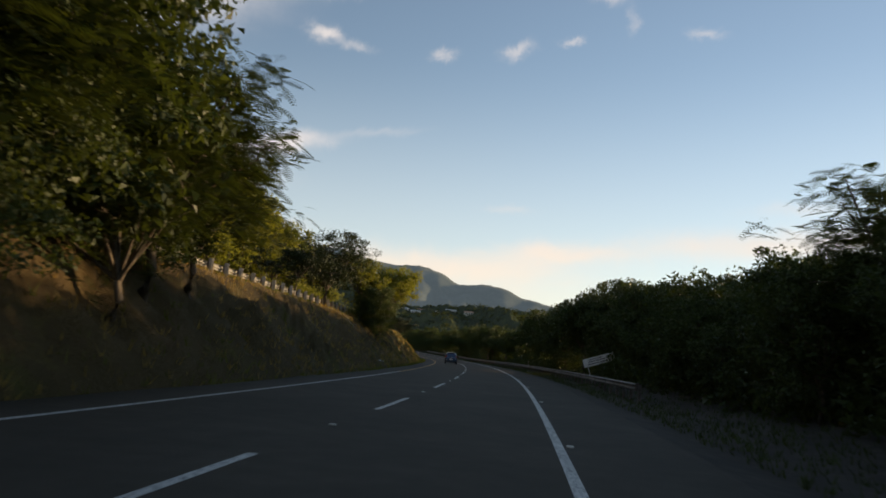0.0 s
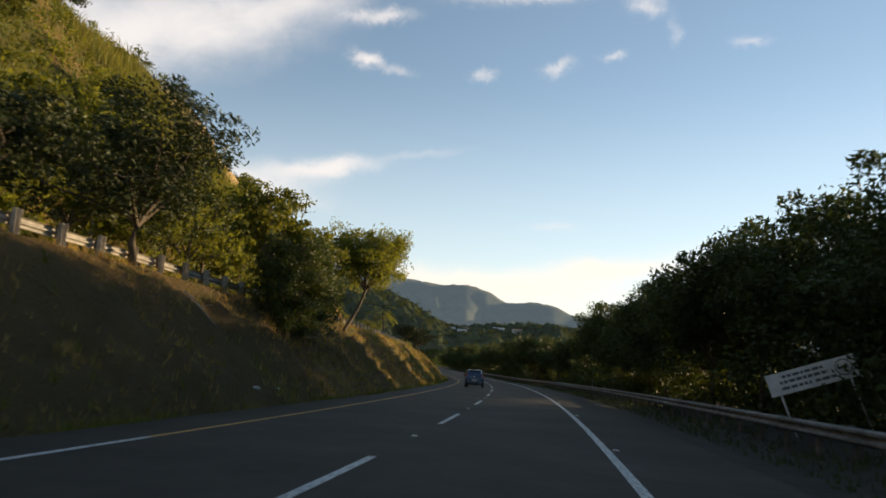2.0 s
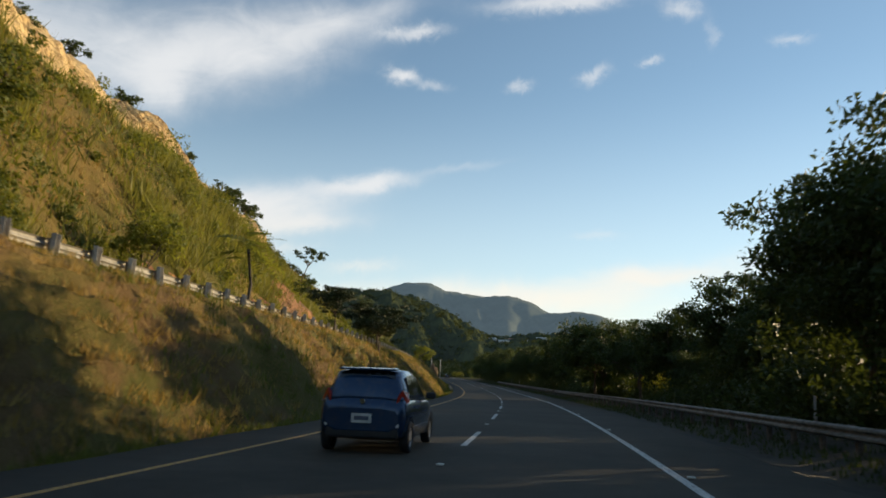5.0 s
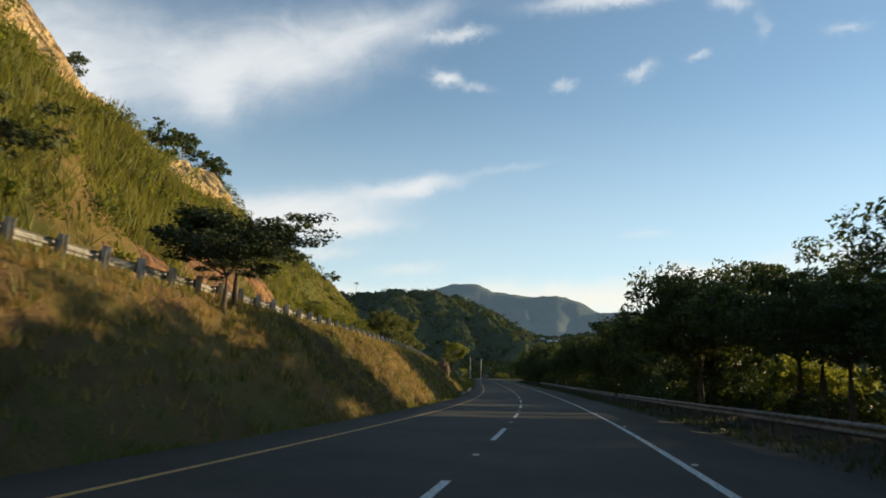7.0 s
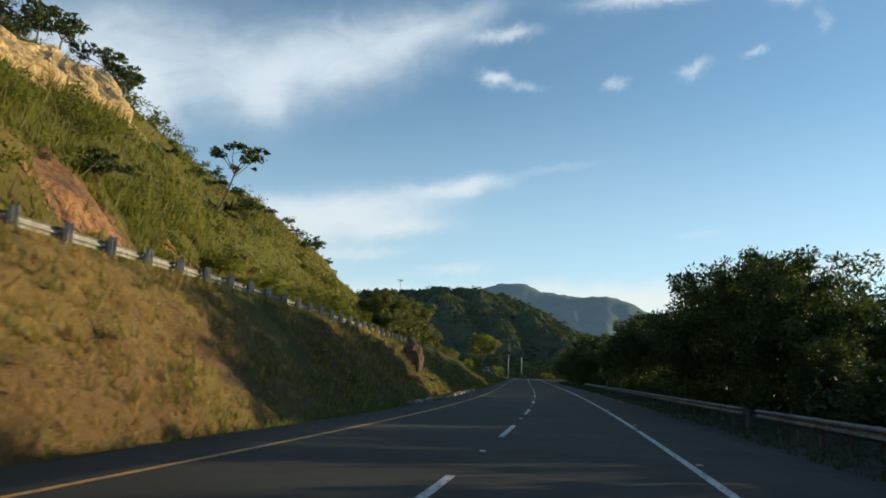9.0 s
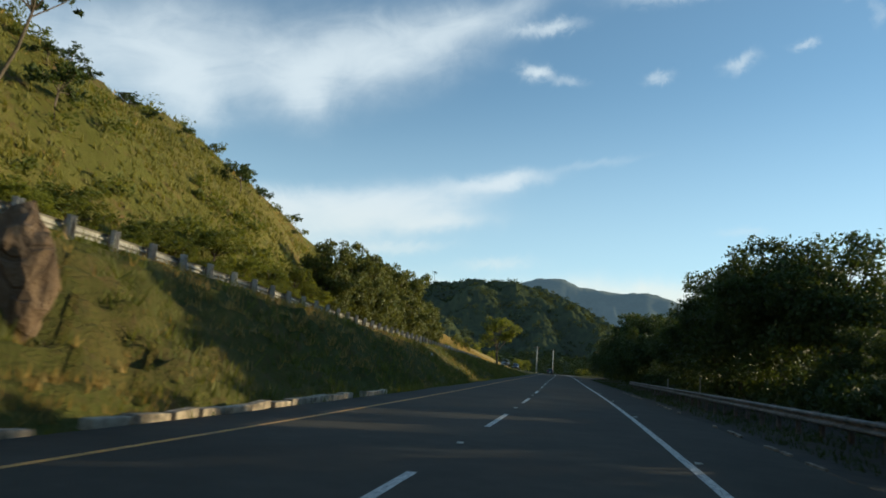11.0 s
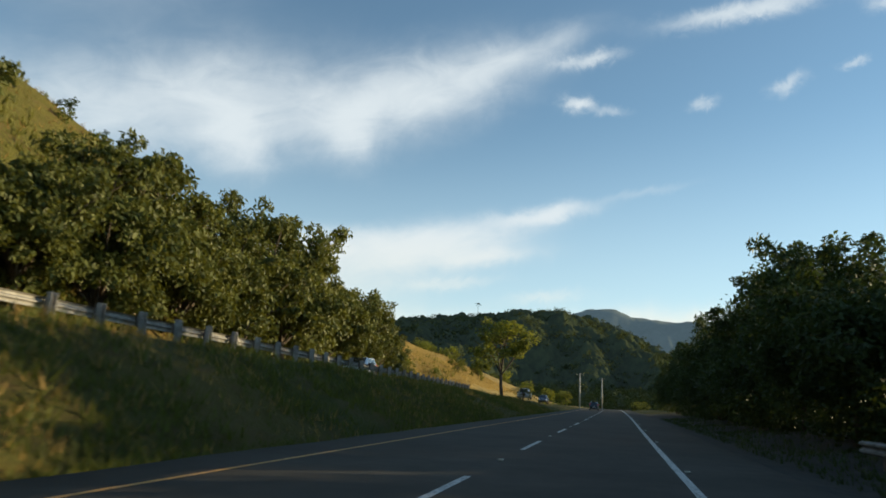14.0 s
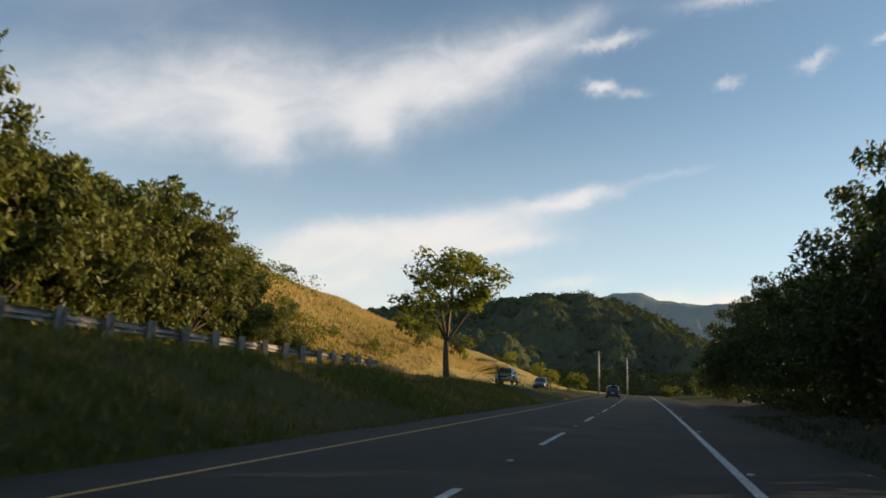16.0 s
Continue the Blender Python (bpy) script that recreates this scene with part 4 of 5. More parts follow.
def undergrowth():
    """Low dark bushes under the roadside trees, added to block the low sun."""
    rng = np.random.default_rng(47)
    n = 3400
    s, d = rng.uniform(-14, 345, n), rng.uniform(7.0, 15.0, n)
    k = rng.random(n) < np.interp(s, [55, 65, 165, 175], [1.0, 0.62, 0.62, 1.0]) * np.where(d < 10, 0.75, 1.0)
    s, d = s[k], d[k]
    r = rng.uniform(0.6, 1.25, len(s))
    # more bushes added in the sunlit gaps, to keep the road shaded
    for a, b in SUNLIT:
        m = int((b - a + 8) * 9)
        s2, d2 = rng.uniform(a + 8, b + 18, m), rng.uniform(6.8, 9.6, m)
        s, d, r = np.append(s, s2), np.append(d, d2), np.append(r, rng.uniform(0.8, 1.15, m))
    r = np.where((s > 128) & (s < 168), r * 0.7, r)
    c = at_many(s, d, land(s, d) + r * 0.7)
    v = leaf_cloud(rng, c, r, 64, 0.27, 0.95, 0.1, 3, 0.6)
    tagged(new("undergrowth", quads_mesh("undergrowth", v, 3, LEAF_DARK)), "dark low bushes under the roadside trees", "shrubs", kind="stuff")


undergrowth()
# little trees against the sky along the ridge
ridge = [make_tree("ridge_tree", 121 + i, 4.6, 2.0, LEAF_DARK, 0.09, 0.45, 6, 30, 0.36, 0.6, extra=1, flat=0.5, sub=2) for i in range(2)]
rows = []
for s in (70, 84, 101, 118, 127, 141, 153, 164, 178, 186, 205, 219, 233.2, 246, 258, 280, 302, 319, 333, 352, 371, 390):
    cd = float(np.interp(s, CREST_S, CREST_D))
    rows.append((s, cd + rng0.uniform(0.5, 6), rng0.uniform(0.6, 1.15) * (0.55 if s > 225 else 0.85), int(rng0.integers(2))))
rows += [(233.2, -38.5, 1.0, 0), (196, -33, 0.8, 1), (214, -31, 0.7, 0), (320, -57, 1.1, 0), (262, -38, 0.9, 1)]
rows += [(s, float(np.interp(s, CREST_S, CREST_D)) * rng0.uniform(0.82, 0.98), rng0.uniform(0.28, 0.5), int(rng0.integers(2))) for s in np.arange(226, 306, 5.5)]
rows += [(s, -51.5 + 3 * rng0.random(), rng0.uniform(0.9, 1.25), int(rng0.integers(2))) for s in (206, 210, 213.5, 219, 222, 226.5)]
grow(rows, ridge, "small dark tree standing on the hillside against the sky", "ridge trees", 12)
park(ridge)
spindly = make_tree("spindly_tree", 141, 7.0, 2.3, LEAF_DARK, 0.08, 0.55, 6, 26, 0.34, 0.42, lean=(1.3, 0.3), extra=1, flat=0.5, sub=2)
set_tree(spindly, 229.2, -40.0, 1.5, 0.0, "thin leaning tree with sparse leaves on the ridge", "ridge trees")
park([spindly])

# ---- distance ----
def far_ridge(name, points, distance, thick, mat, label, centre, base=-20.0, seed=1, rough=0.0):
    """A ridge at azimuths (left of +y) and elevations, in degrees, at a distance from a centre."""
    az = np.linspace(points[0][0], points[-1][0], 220)
    el = np.interp(-az, [-p[0] for p in points], [p[1] for p in points])
    top = distance * np.tan(np.radians(el)) + 1.3
    if rough:
        top = top + _hash(az * 40, az * 0, 6.0, seed) * rough + _hash(az * 40, az * 0, 2.0, seed + 1) * rough * 0.5
    rings = []
    for k, f in enumerate(np.linspace(0, 1, 22)):
        r = distance - thick * (1 - f)
        zz = base + (top - base) * f ** 1.15
        zz = zz + (_hash(az * distance / 2500, f * 9 + az * 0, 1.5, seed + 3) * 0.10 + _hash(az * distance / 900, f * 16 + az * 0, 1.5, seed + 5) * 0.03) * thick * math.sin(math.pi * f) * (top / top.max())
        rings.append(np.stack([centre[0] - np.sin(np.radians(az)) * r, centre[1] + np.cos(np.radians(az)) * r, zz], -1))
    back = rings[-1].copy()
    back[:, :2] = centre[:2] + (back[:, :2] - np.array(centre[:2])) * (1 + min(thick, 120) / distance)
    back[:, 2] = base
    rings.append(back)
    ob = new(name, grid_mesh(name, np.stack(rings, 0), mat))
    return tagged(ob, label, "hills", kind="structure"), np.stack(rings[:-1], 0)


def haze_material(name, colour, dark, haze_glow):
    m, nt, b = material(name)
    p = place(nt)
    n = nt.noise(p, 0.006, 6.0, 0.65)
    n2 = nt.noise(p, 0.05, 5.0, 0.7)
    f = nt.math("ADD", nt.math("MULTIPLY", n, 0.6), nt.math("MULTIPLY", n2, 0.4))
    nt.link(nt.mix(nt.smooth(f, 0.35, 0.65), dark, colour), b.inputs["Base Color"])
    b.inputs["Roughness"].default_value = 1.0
    # haze of distance, put in as a faint bluish emission of the surface
    b.inputs["Emission Color"].default_value = (*haze_glow, 1)
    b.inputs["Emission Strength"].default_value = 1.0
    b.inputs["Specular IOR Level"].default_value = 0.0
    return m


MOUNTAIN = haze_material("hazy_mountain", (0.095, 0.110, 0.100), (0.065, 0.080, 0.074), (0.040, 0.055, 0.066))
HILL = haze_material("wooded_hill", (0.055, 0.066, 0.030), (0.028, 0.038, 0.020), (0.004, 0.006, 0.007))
HILL_LINE = [(75, 5.0), (50, 5.0), (36, 5.2), (34, 5.5), (32, 5.9), (28, 6.2), (25, 6.6), (21.5, 7.0), (19, 6.8), (16.4, 6.4), (14, 5.5), (12, 4.3), (10.6, 3.5), (7.5, 3.7), (4, 4.0), (0, 3.8), (-4, 3.2), (-20, 2.4), (-40, 2.0)]
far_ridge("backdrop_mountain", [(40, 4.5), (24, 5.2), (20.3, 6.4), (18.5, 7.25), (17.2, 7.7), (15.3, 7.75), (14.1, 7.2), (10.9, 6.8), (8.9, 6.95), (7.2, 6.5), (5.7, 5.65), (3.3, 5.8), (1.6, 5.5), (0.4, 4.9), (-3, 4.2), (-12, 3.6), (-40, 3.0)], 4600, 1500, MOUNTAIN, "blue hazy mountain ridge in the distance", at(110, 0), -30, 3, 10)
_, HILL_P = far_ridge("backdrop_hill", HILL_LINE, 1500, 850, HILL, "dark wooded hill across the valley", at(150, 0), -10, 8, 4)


def canopy():
    """Tree cover of the hill: round crowns of many sizes side by side."""
    rng = np.random.default_rng(12)
    ni, nj = 150, 470
    fi, fj = np.linspace(1, HILL_P.shape[0] - 1.001, ni), np.linspace(70, 152, nj)
    i0, j0 = fi.astype(int), fj.astype(int)
    a, b = (fi - i0)[:, None, None], (fj - j0)[None, :, None]
    Q = lambda di, dj: HILL_P[np.clip(i0 + di, 0, HILL_P.shape[0] - 1)][:, j0 + dj]
    P = (Q(0, 0) * (1 - a) + Q(1, 0) * a) * (1 - b) + (Q(0, 1) * (1 - a) + Q(1, 1) * a) * b
    # crowns: one centre in each cell, the highest of the cells round about wins
    for cell, high, share in ((9.0, 4.5, 1.0), (17.0, 8.0, 0.8), (36.0, 11.0, 0.4)):
        x, y = P[..., 0] / cell, P[..., 1] / cell
        best = np.zeros(x.shape)
        for dx in (-1, 0, 1):
            for dy in (-1, 0, 1):
                cx, cy = np.floor(x) + dx, np.floor(y) + dy
                h = [np.modf(np.abs(np.sin(cx * p + cy * q) * 43758.5453))[0] for p, q in ((12.9, 78.2), (39.3, 11.1), (73.1, 52.2))]
                r2 = ((x - cx - h[0]) ** 2 + (y - cy - h[1]) ** 2) / (0.42 + 0.4 * h[2]) ** 2
                best = np.maximum(best, np.where(h[2] < share, np.sqrt(np.clip(1 - r2, 0, 1)) * (0.45 + 0.55 * h[2]), 0))
        P[..., 2] += best * high
    P[..., 2] += rng.normal(size=P.shape[:2]) * 0.9
    P[..., 0] += rng.normal(size=P.shape[:2]) * 0.5
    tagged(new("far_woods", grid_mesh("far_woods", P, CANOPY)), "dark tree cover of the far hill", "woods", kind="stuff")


def far_woods():
    canopy()
    rng = np.random.default_rng(12)
    # single crowns that stand out of the cover
    m = 2300
    i, j = np.sqrt(rng.uniform(0.05, 1.0, m)) * (HILL_P.shape[0] - 1.01), rng.uniform(70, 150, m)
    c = HILL_P[i.astype(int), j.astype(int)] * (1 - (i % 1))[:, None] + HILL_P[i.astype(int) + 1, j.astype(int)] * (i % 1)[:, None]
    r = rng.uniform(3.5, 7.5, m)
    c = c + np.stack([rng.normal(size=m) * 5, rng.normal(size=m) * 5, 4 + r * 0.6], -1)
    v = leaf_cloud(rng, c, r, 34, 2.6, 0.8, 0.2, 3, 0.8)
    tagged(new("hill_crowns", quads_mesh("hill_crowns", v, 3, FAR_CROWN)), "tree crowns standing out of the far hill woods", "woods", kind="stuff")
    # low wooded rise in the valley ahead
    n = 700
    az, r0 = rng.uniform(-8, 26, n), rng.uniform(520, 900, n)
    cx, cy = at(100, 0)[:2]
    z = np.interp(r0, [520, 900], [2, 26]) + rng.normal(size=n) * 2
    c = np.stack([cx - np.sin(np.radians(az)) * r0, cy + np.cos(np.radians(az)) * r0, z], -1)
    v = leaf_cloud(rng, c, rng.uniform(3.5, 6.5, n), 120, 1.1, 0.8, 0.2, 3, 0.8)
    tagged(new("valley_woods", quads_mesh("valley_woods", v, 3, FAR_LEAF)), "tree tops of the valley ahead", "woods", kind="stuff")


def far_house(az, share, w, turn, colour, label):
    """A low house under the crest of the far hill."""
    j = (75 - az) / 115 * (HILL_P.shape[1] - 1)
    i = share * (HILL_P.shape[0] - 1)
    root = new("house")
    root.matrix_basis = Matrix.Translation(Vector(HILL_P[int(i), int(j)]) + Vector((0, 0, 5))) @ Matrix.Rotation(turn, 4, "Z")
    bm = bmesh.new()
    box(bm, (w, w * 0.6, 9.0), (0, 0, 0), bevel=0.05)
    part("wall", bm, plain("house_wall", (0.55, 0.50, 0.43), 0.9), root)
    bm = bmesh.new()
    e, y, z = w / 2 + 0.8, w * 0.3 + 0.8, 4.4
    v = [bm.verts.new(q) for q in ((-e, -y, z), (e, -y, z), (e, y, z), (-e, y, z), (-e, 0, z + 3), (e, 0, z + 3))]
    for f in ((0, 1, 5, 4), (2, 3, 4, 5), (1, 2, 5), (3, 0, 4), (3, 2, 1, 0)):
        bm.faces.new([v[k] for k in f])
    part("roof", bm, plain("house_roof", colour, 0.8), root)
    for x in (-0.28, 0.28):
        bm = bmesh.new()
        box(bm, (w * 0.14, 0.2, 2.2), (x * w, -w * 0.3 - 0.05, 2.4))
        part("window", bm, plain("house_window", (0.04, 0.045, 0.05), 0.3), root)
    tagged(root, label, "house", "far houses")


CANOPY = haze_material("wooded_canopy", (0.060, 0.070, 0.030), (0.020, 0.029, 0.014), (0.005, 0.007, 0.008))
FAR_CROWN = leaf_material("far_crown", (0.042, 0.056, 0.024), (0.125, 0.130, 0.052), (0.10, 0.11, 0.02), 0.2, 0.0)
far_woods()
for az, share, w, turn, roof in ((9.3, 0.80, 19, 0.2, (0.5, 0.48, 0.45)), (8.4, 0.84, 24, -0.1, (0.42, 0.22, 0.14)), (7.6, 0.82, 17, 0.3, (0.55, 0.53, 0.5)), (6.2, 0.87, 22, 0.0, (0.5, 0.47, 0.43)), (4.6, 0.84, 18, 0.25, (0.45, 0.25, 0.16)), (10.4, 0.85, 20, -0.2, (0.52, 0.5, 0.47))):
    far_house(az, share, w, turn, roof, "pale low house among trees on the far hill")

# ---- guardrails ----
def frame_at(s, d, z=0.0):
    return Matrix.Translation(at(s, d, z)) @ Matrix.Rotation(heading(s), 4, "Z") @ Matrix.Rotation(math.atan(float(np.interp(s, _s, _grade))), 4, "X")


def beam_panel(length):
    """One length of W-shaped beam along +y, its face towards -x."""
    prof = [(0.0, 0.155), (-0.012, 0.15), (-0.075, 0.115), (-0.08, 0.085), (-0.075, 0.06), (-0.005, 0.02), (-0.005, -0.02), (-0.075, -0.06), (-0.08, -0.085), (-0.075, -0.115), (-0.012, -0.15), (0.0, -0.155)]
    prof = prof + [(x + 0.006, z) for x, z in reversed(prof)]
    n = len(prof)
    ys = [0.0, length / 2, length]
    v = [(x, y, z) for y in ys for x, z in prof]
    f = [(k * n + i, k * n + (i + 1) % n, (k + 1) * n + (i + 1) % n, (k + 1) * n + i) for k in range(2) for i in range(n)]
    f += [tuple(range(n))[::-1], tuple(range(2 * n, 3 * n))]
    return v, f


def guardrail(name, s0, s1, d_of, z_of, face, spacing, post_mat, post_size, label, post_top, beam_mat=None):
    """face +1: the beam stands on the post's right, -1: on its left."""
    root = new(name)
    root.matrix_basis = Matrix.Translation(at(s0, d_of(s0), z_of(s0)))
    inv = root.matrix_basis.inverted()
    bm = bmesh.new()
    px, py = post_size
    # a channel post: web and two flanges
    box(bm, (0.012, py, post_top + 0.5), (-px / 2, 0, (post_top - 0.5) / 2))
    box(bm, (px, 0.012, post_top + 0.5), (0, -py / 2, (post_top - 0.5) / 2))
    box(bm, (px, 0.012, post_top + 0.5), (0, py / 2, (post_top - 0.5) / 2))
    post = bpy.data.meshes.new("post")
    bm.to_mesh(post)
    bm.free()
    post.materials.append(post_mat)
    bm = bmesh.new()
    box(bm, (0.13, 0.14, 0.34), (0, 0, 0), bevel=0.01)
    block = bpy.data.meshes.new("spacer")
    bm.to_mesh(block)
    bm.free()
    block.materials.append(DARK_STEEL)
    rng = np.random.default_rng(int(s0) + 77)
    s = s0
    while s <= s1 + 0.01:
        m = frame_at(s, d_of(s), z_of(s)) @ Matrix.Rotation(rng.normal() * 0.02, 4, "Y") @ Matrix.Rotation(rng.normal() * 0.015, 4, "X") @ Matrix.Translation((0, 0, rng.normal() * 0.012))
        o = new("post", post)
        o.parent = root
        o.matrix_basis = inv @ m
        o = new("spacer", block)
        o.parent = root
        o.matrix_basis = inv @ m @ Matrix.Translation((face * 0.13, 0, 0.52))
        s += spacing
    step = spacing * 2
    v, f = beam_panel(1.0)
    s = s0 - 0.3
    while s < s1:
        L = min(step, s1 + 0.3 - s)
        a, b = at(s, d_of(s) + face * 0.21, z_of(s) + 0.52), at(s + L + 0.15, d_of(s + L) + face * 0.21, z_of(s + L) + 0.52)
        yv = (b - a).normalized()
        xv = yv.cross(Vector((0, 0, 1))).normalized()
        zv = xv.cross(yv)
        m = Matrix((xv, yv, zv)).transposed().to_4x4()
        m.translation = a
        sgn = -1 if face < 0 else 1
        vv = [inv @ (m @ Vector((-x * sgn, y * (b - a).length, z))) for x, y, z in v]
        o = new("beam", mesh_from("beam", vv, f if sgn < 0 else [q[::-1] for q in f], beam_mat or STEEL))
        o.parent = root
        s += L
    return tagged(root, label, "guardrail")


upper_d = lambda s: float(np.interp(s, RAIL_D_S, RAIL_D))
upper_z = lambda s: float(land(s, upper_d(s))) + 0.02
guardrail("guardrail", -18, 327, upper_d, upper_z, -1, 1.95, POST_MAT, (0.15, 0.20), "steel guardrail with pale channel posts along the top of the bank", 0.82)
guardrail("guardrail", 32.4, 180, lambda s: 4.85, lambda s: 0.0, -1, 2.0, DARK_STEEL, (0.10, 0.15), "low weathered steel guardrail on the road verge", 0.62, WORN_STEEL)
guardrail("guardrail", 182.5, 265, lambda s: 4.85 - 0.2 * math.sin((s - 182) / 83 * 3.14), lambda s: 0.0, -1, 2.0, DARK_STEEL, (0.10, 0.15), "low weathered steel guardrail on the road verge", 0.62, WORN_STEEL)


# ---- rocks and bare earth on the hill ----
def outcrop(name, s0, s1, u0, u1, mat, label, amp, seed, ns=70, nu=26, rag=0.0):
    """A rock face that stands out of the hillside between two shares of its height."""
    s = np.linspace(s0, s1, ns)[:, None] + np.zeros((1, nu))
    u = np.linspace(u0, u1, nu)[None, :] + np.zeros((ns, 1))
    foot = np.interp(s, RAIL_D_S, RAIL_D) - 11.5
    cd = np.interp(s, CREST_S, CREST_D)
    d = foot + (cd - foot) * u
    a, b = np.linspace(0, 1, ns)[:, None], np.linspace(0, 1, nu)[None, :]
    window = (np.sin(np.pi * a) ** 0.5) * (np.sin(np.pi * b) ** 0.5) + _hash(s, d, 5.0, seed) * 0.9 + _hash(s, d, 12.0, seed + 1) * 0.9
    window = np.maximum(window, 0.5) if rag == 0 else window
    edge = np.minimum(np.minimum(a, 1 - a), np.minimum(b, 1 - b)) * 8
    window = np.minimum(window * 1.3 - rag, edge)
    blocks = np.floor(_hash(s, d, 2.6, seed + 2) * 6) / 6
    off = amp * np.clip(window, -0.6, 1) + blocks * amp * 0.8 + _hash(s, d, 0.9, seed + 3) * 0.45 + _hash(s, d * 0.15, 1.6, seed + 6) * amp * 0.7 - 0.1
    z = land(s, d)
    P = at_many(s + _hash(d, s, 2.0, seed + 4) * 0.8, d + off * 0.75, z + off * 0.35)
    # walls of rock facing the road
    root = new(name)
    root.matrix_basis = Matrix.Translation(Vector(P[ns // 2, 0]))
    cut = np.linspace(0, ns - 1, max(3, int((s1 - s0) / 7)) + 1).astype(int)
    for a0, a1 in zip(cut, cut[1:]):
        mesh_part("ledge", grid_mesh("ledge", P[a0:a1 + 1] - P[ns // 2, 0], mat, smooth=False), root)
    return tagged(root, label, "rock")


for (a, b, u0, u1), seed in zip(ROCKS[:4], (61, 63, 64, 66)):
    outcrop("rock_face", a, b, u0, u1, ROCK_GOLD, "yellow rock face high on the hillside", 1.6 if a < 120 else 2.3, seed, 110, 36, 0.0)
for (a, b, u0, u1), seed in zip(ROCKS[4:], (71, 75, 78, 83, 87)):
    outcrop("earth_cut", a, b, u0, u1, ROCK_RED, "bare red earth cut above the upper road", 1.1, seed, 60, 34, 0.6)


def boulder(name, s, d, size, mat, label, seed, lift=0.0):
    bm = bmesh.new()
    bmesh.ops.create_icosphere(bm, subdivisions=3, radius=1.0)
    for v in bm.verts:
        n = noise.noise(v.co * 1.6 + Vector((seed, 0, 0))) * 0.35 + noise.noise(v.co * 4 + Vector((0, seed, 0))) * 0.12
        v.co = v.co * (1 + n)
        v.co = Vector((v.co.x * size[0], v.co.y * size[1], v.co.z * size[2]))
    me = bpy.data.meshes.new(name)
    bm.to_mesh(me)
    bm.free()
    me.materials.append(mat)
    ob = new(name, me)
    ob.matrix_basis = frame_at(s, d, float(land(s, d)) + lift)
    return tagged(ob, label, "rock")


boulder("boulder", 200.9, -11.9, (0.75, 0.6, 1.35), rock_material("brown_rock", (0.15, 0.095, 0.055), (0.30, 0.20, 0.115), (0.08, 0.05, 0.03)), "upright brown boulder standing out of the bank", 4, 0.7)
boulder("stone", 246.1, -12.4, (0.13, 0.11, 0.20), plain("white_stone", (0.5, 0.48, 0.45), 0.8, vary=0.08), "small white stone lying on the grass slope", 9, 0.12)

# kerb blocks beside the ditch
KERB = plain("kerb_concrete", (0.27, 0.22, 0.16), 0.9, 0.0, 0.5, 5.0, 0.6)
rngk = np.random.default_rng(8)
for s in np.arange(186.5, 217.0, 1.12):
    if rngk.random() < (0.25 if s < 202 else 0.05):
        continue
    bm = bmesh.new()
    h = 0.15 + 0.06 * rngk.random()
    box(bm, (0.26, 1.04, h), (0, 0, h / 2), bevel=0.03)
    ob = part("kerb_block", bm, KERB, None)
    ob.matrix_basis = frame_at(s, -8.95 + rngk.normal() * 0.03, -0.06) @ Matrix.Rotation(rngk.normal() * 0.05, 4, "Z") @ Matrix.Rotation(rngk.normal() * 0.03, 4, "X")
    tagged(ob, "weathered concrete kerb block beside the ditch", "kerb", "kerb blocks")

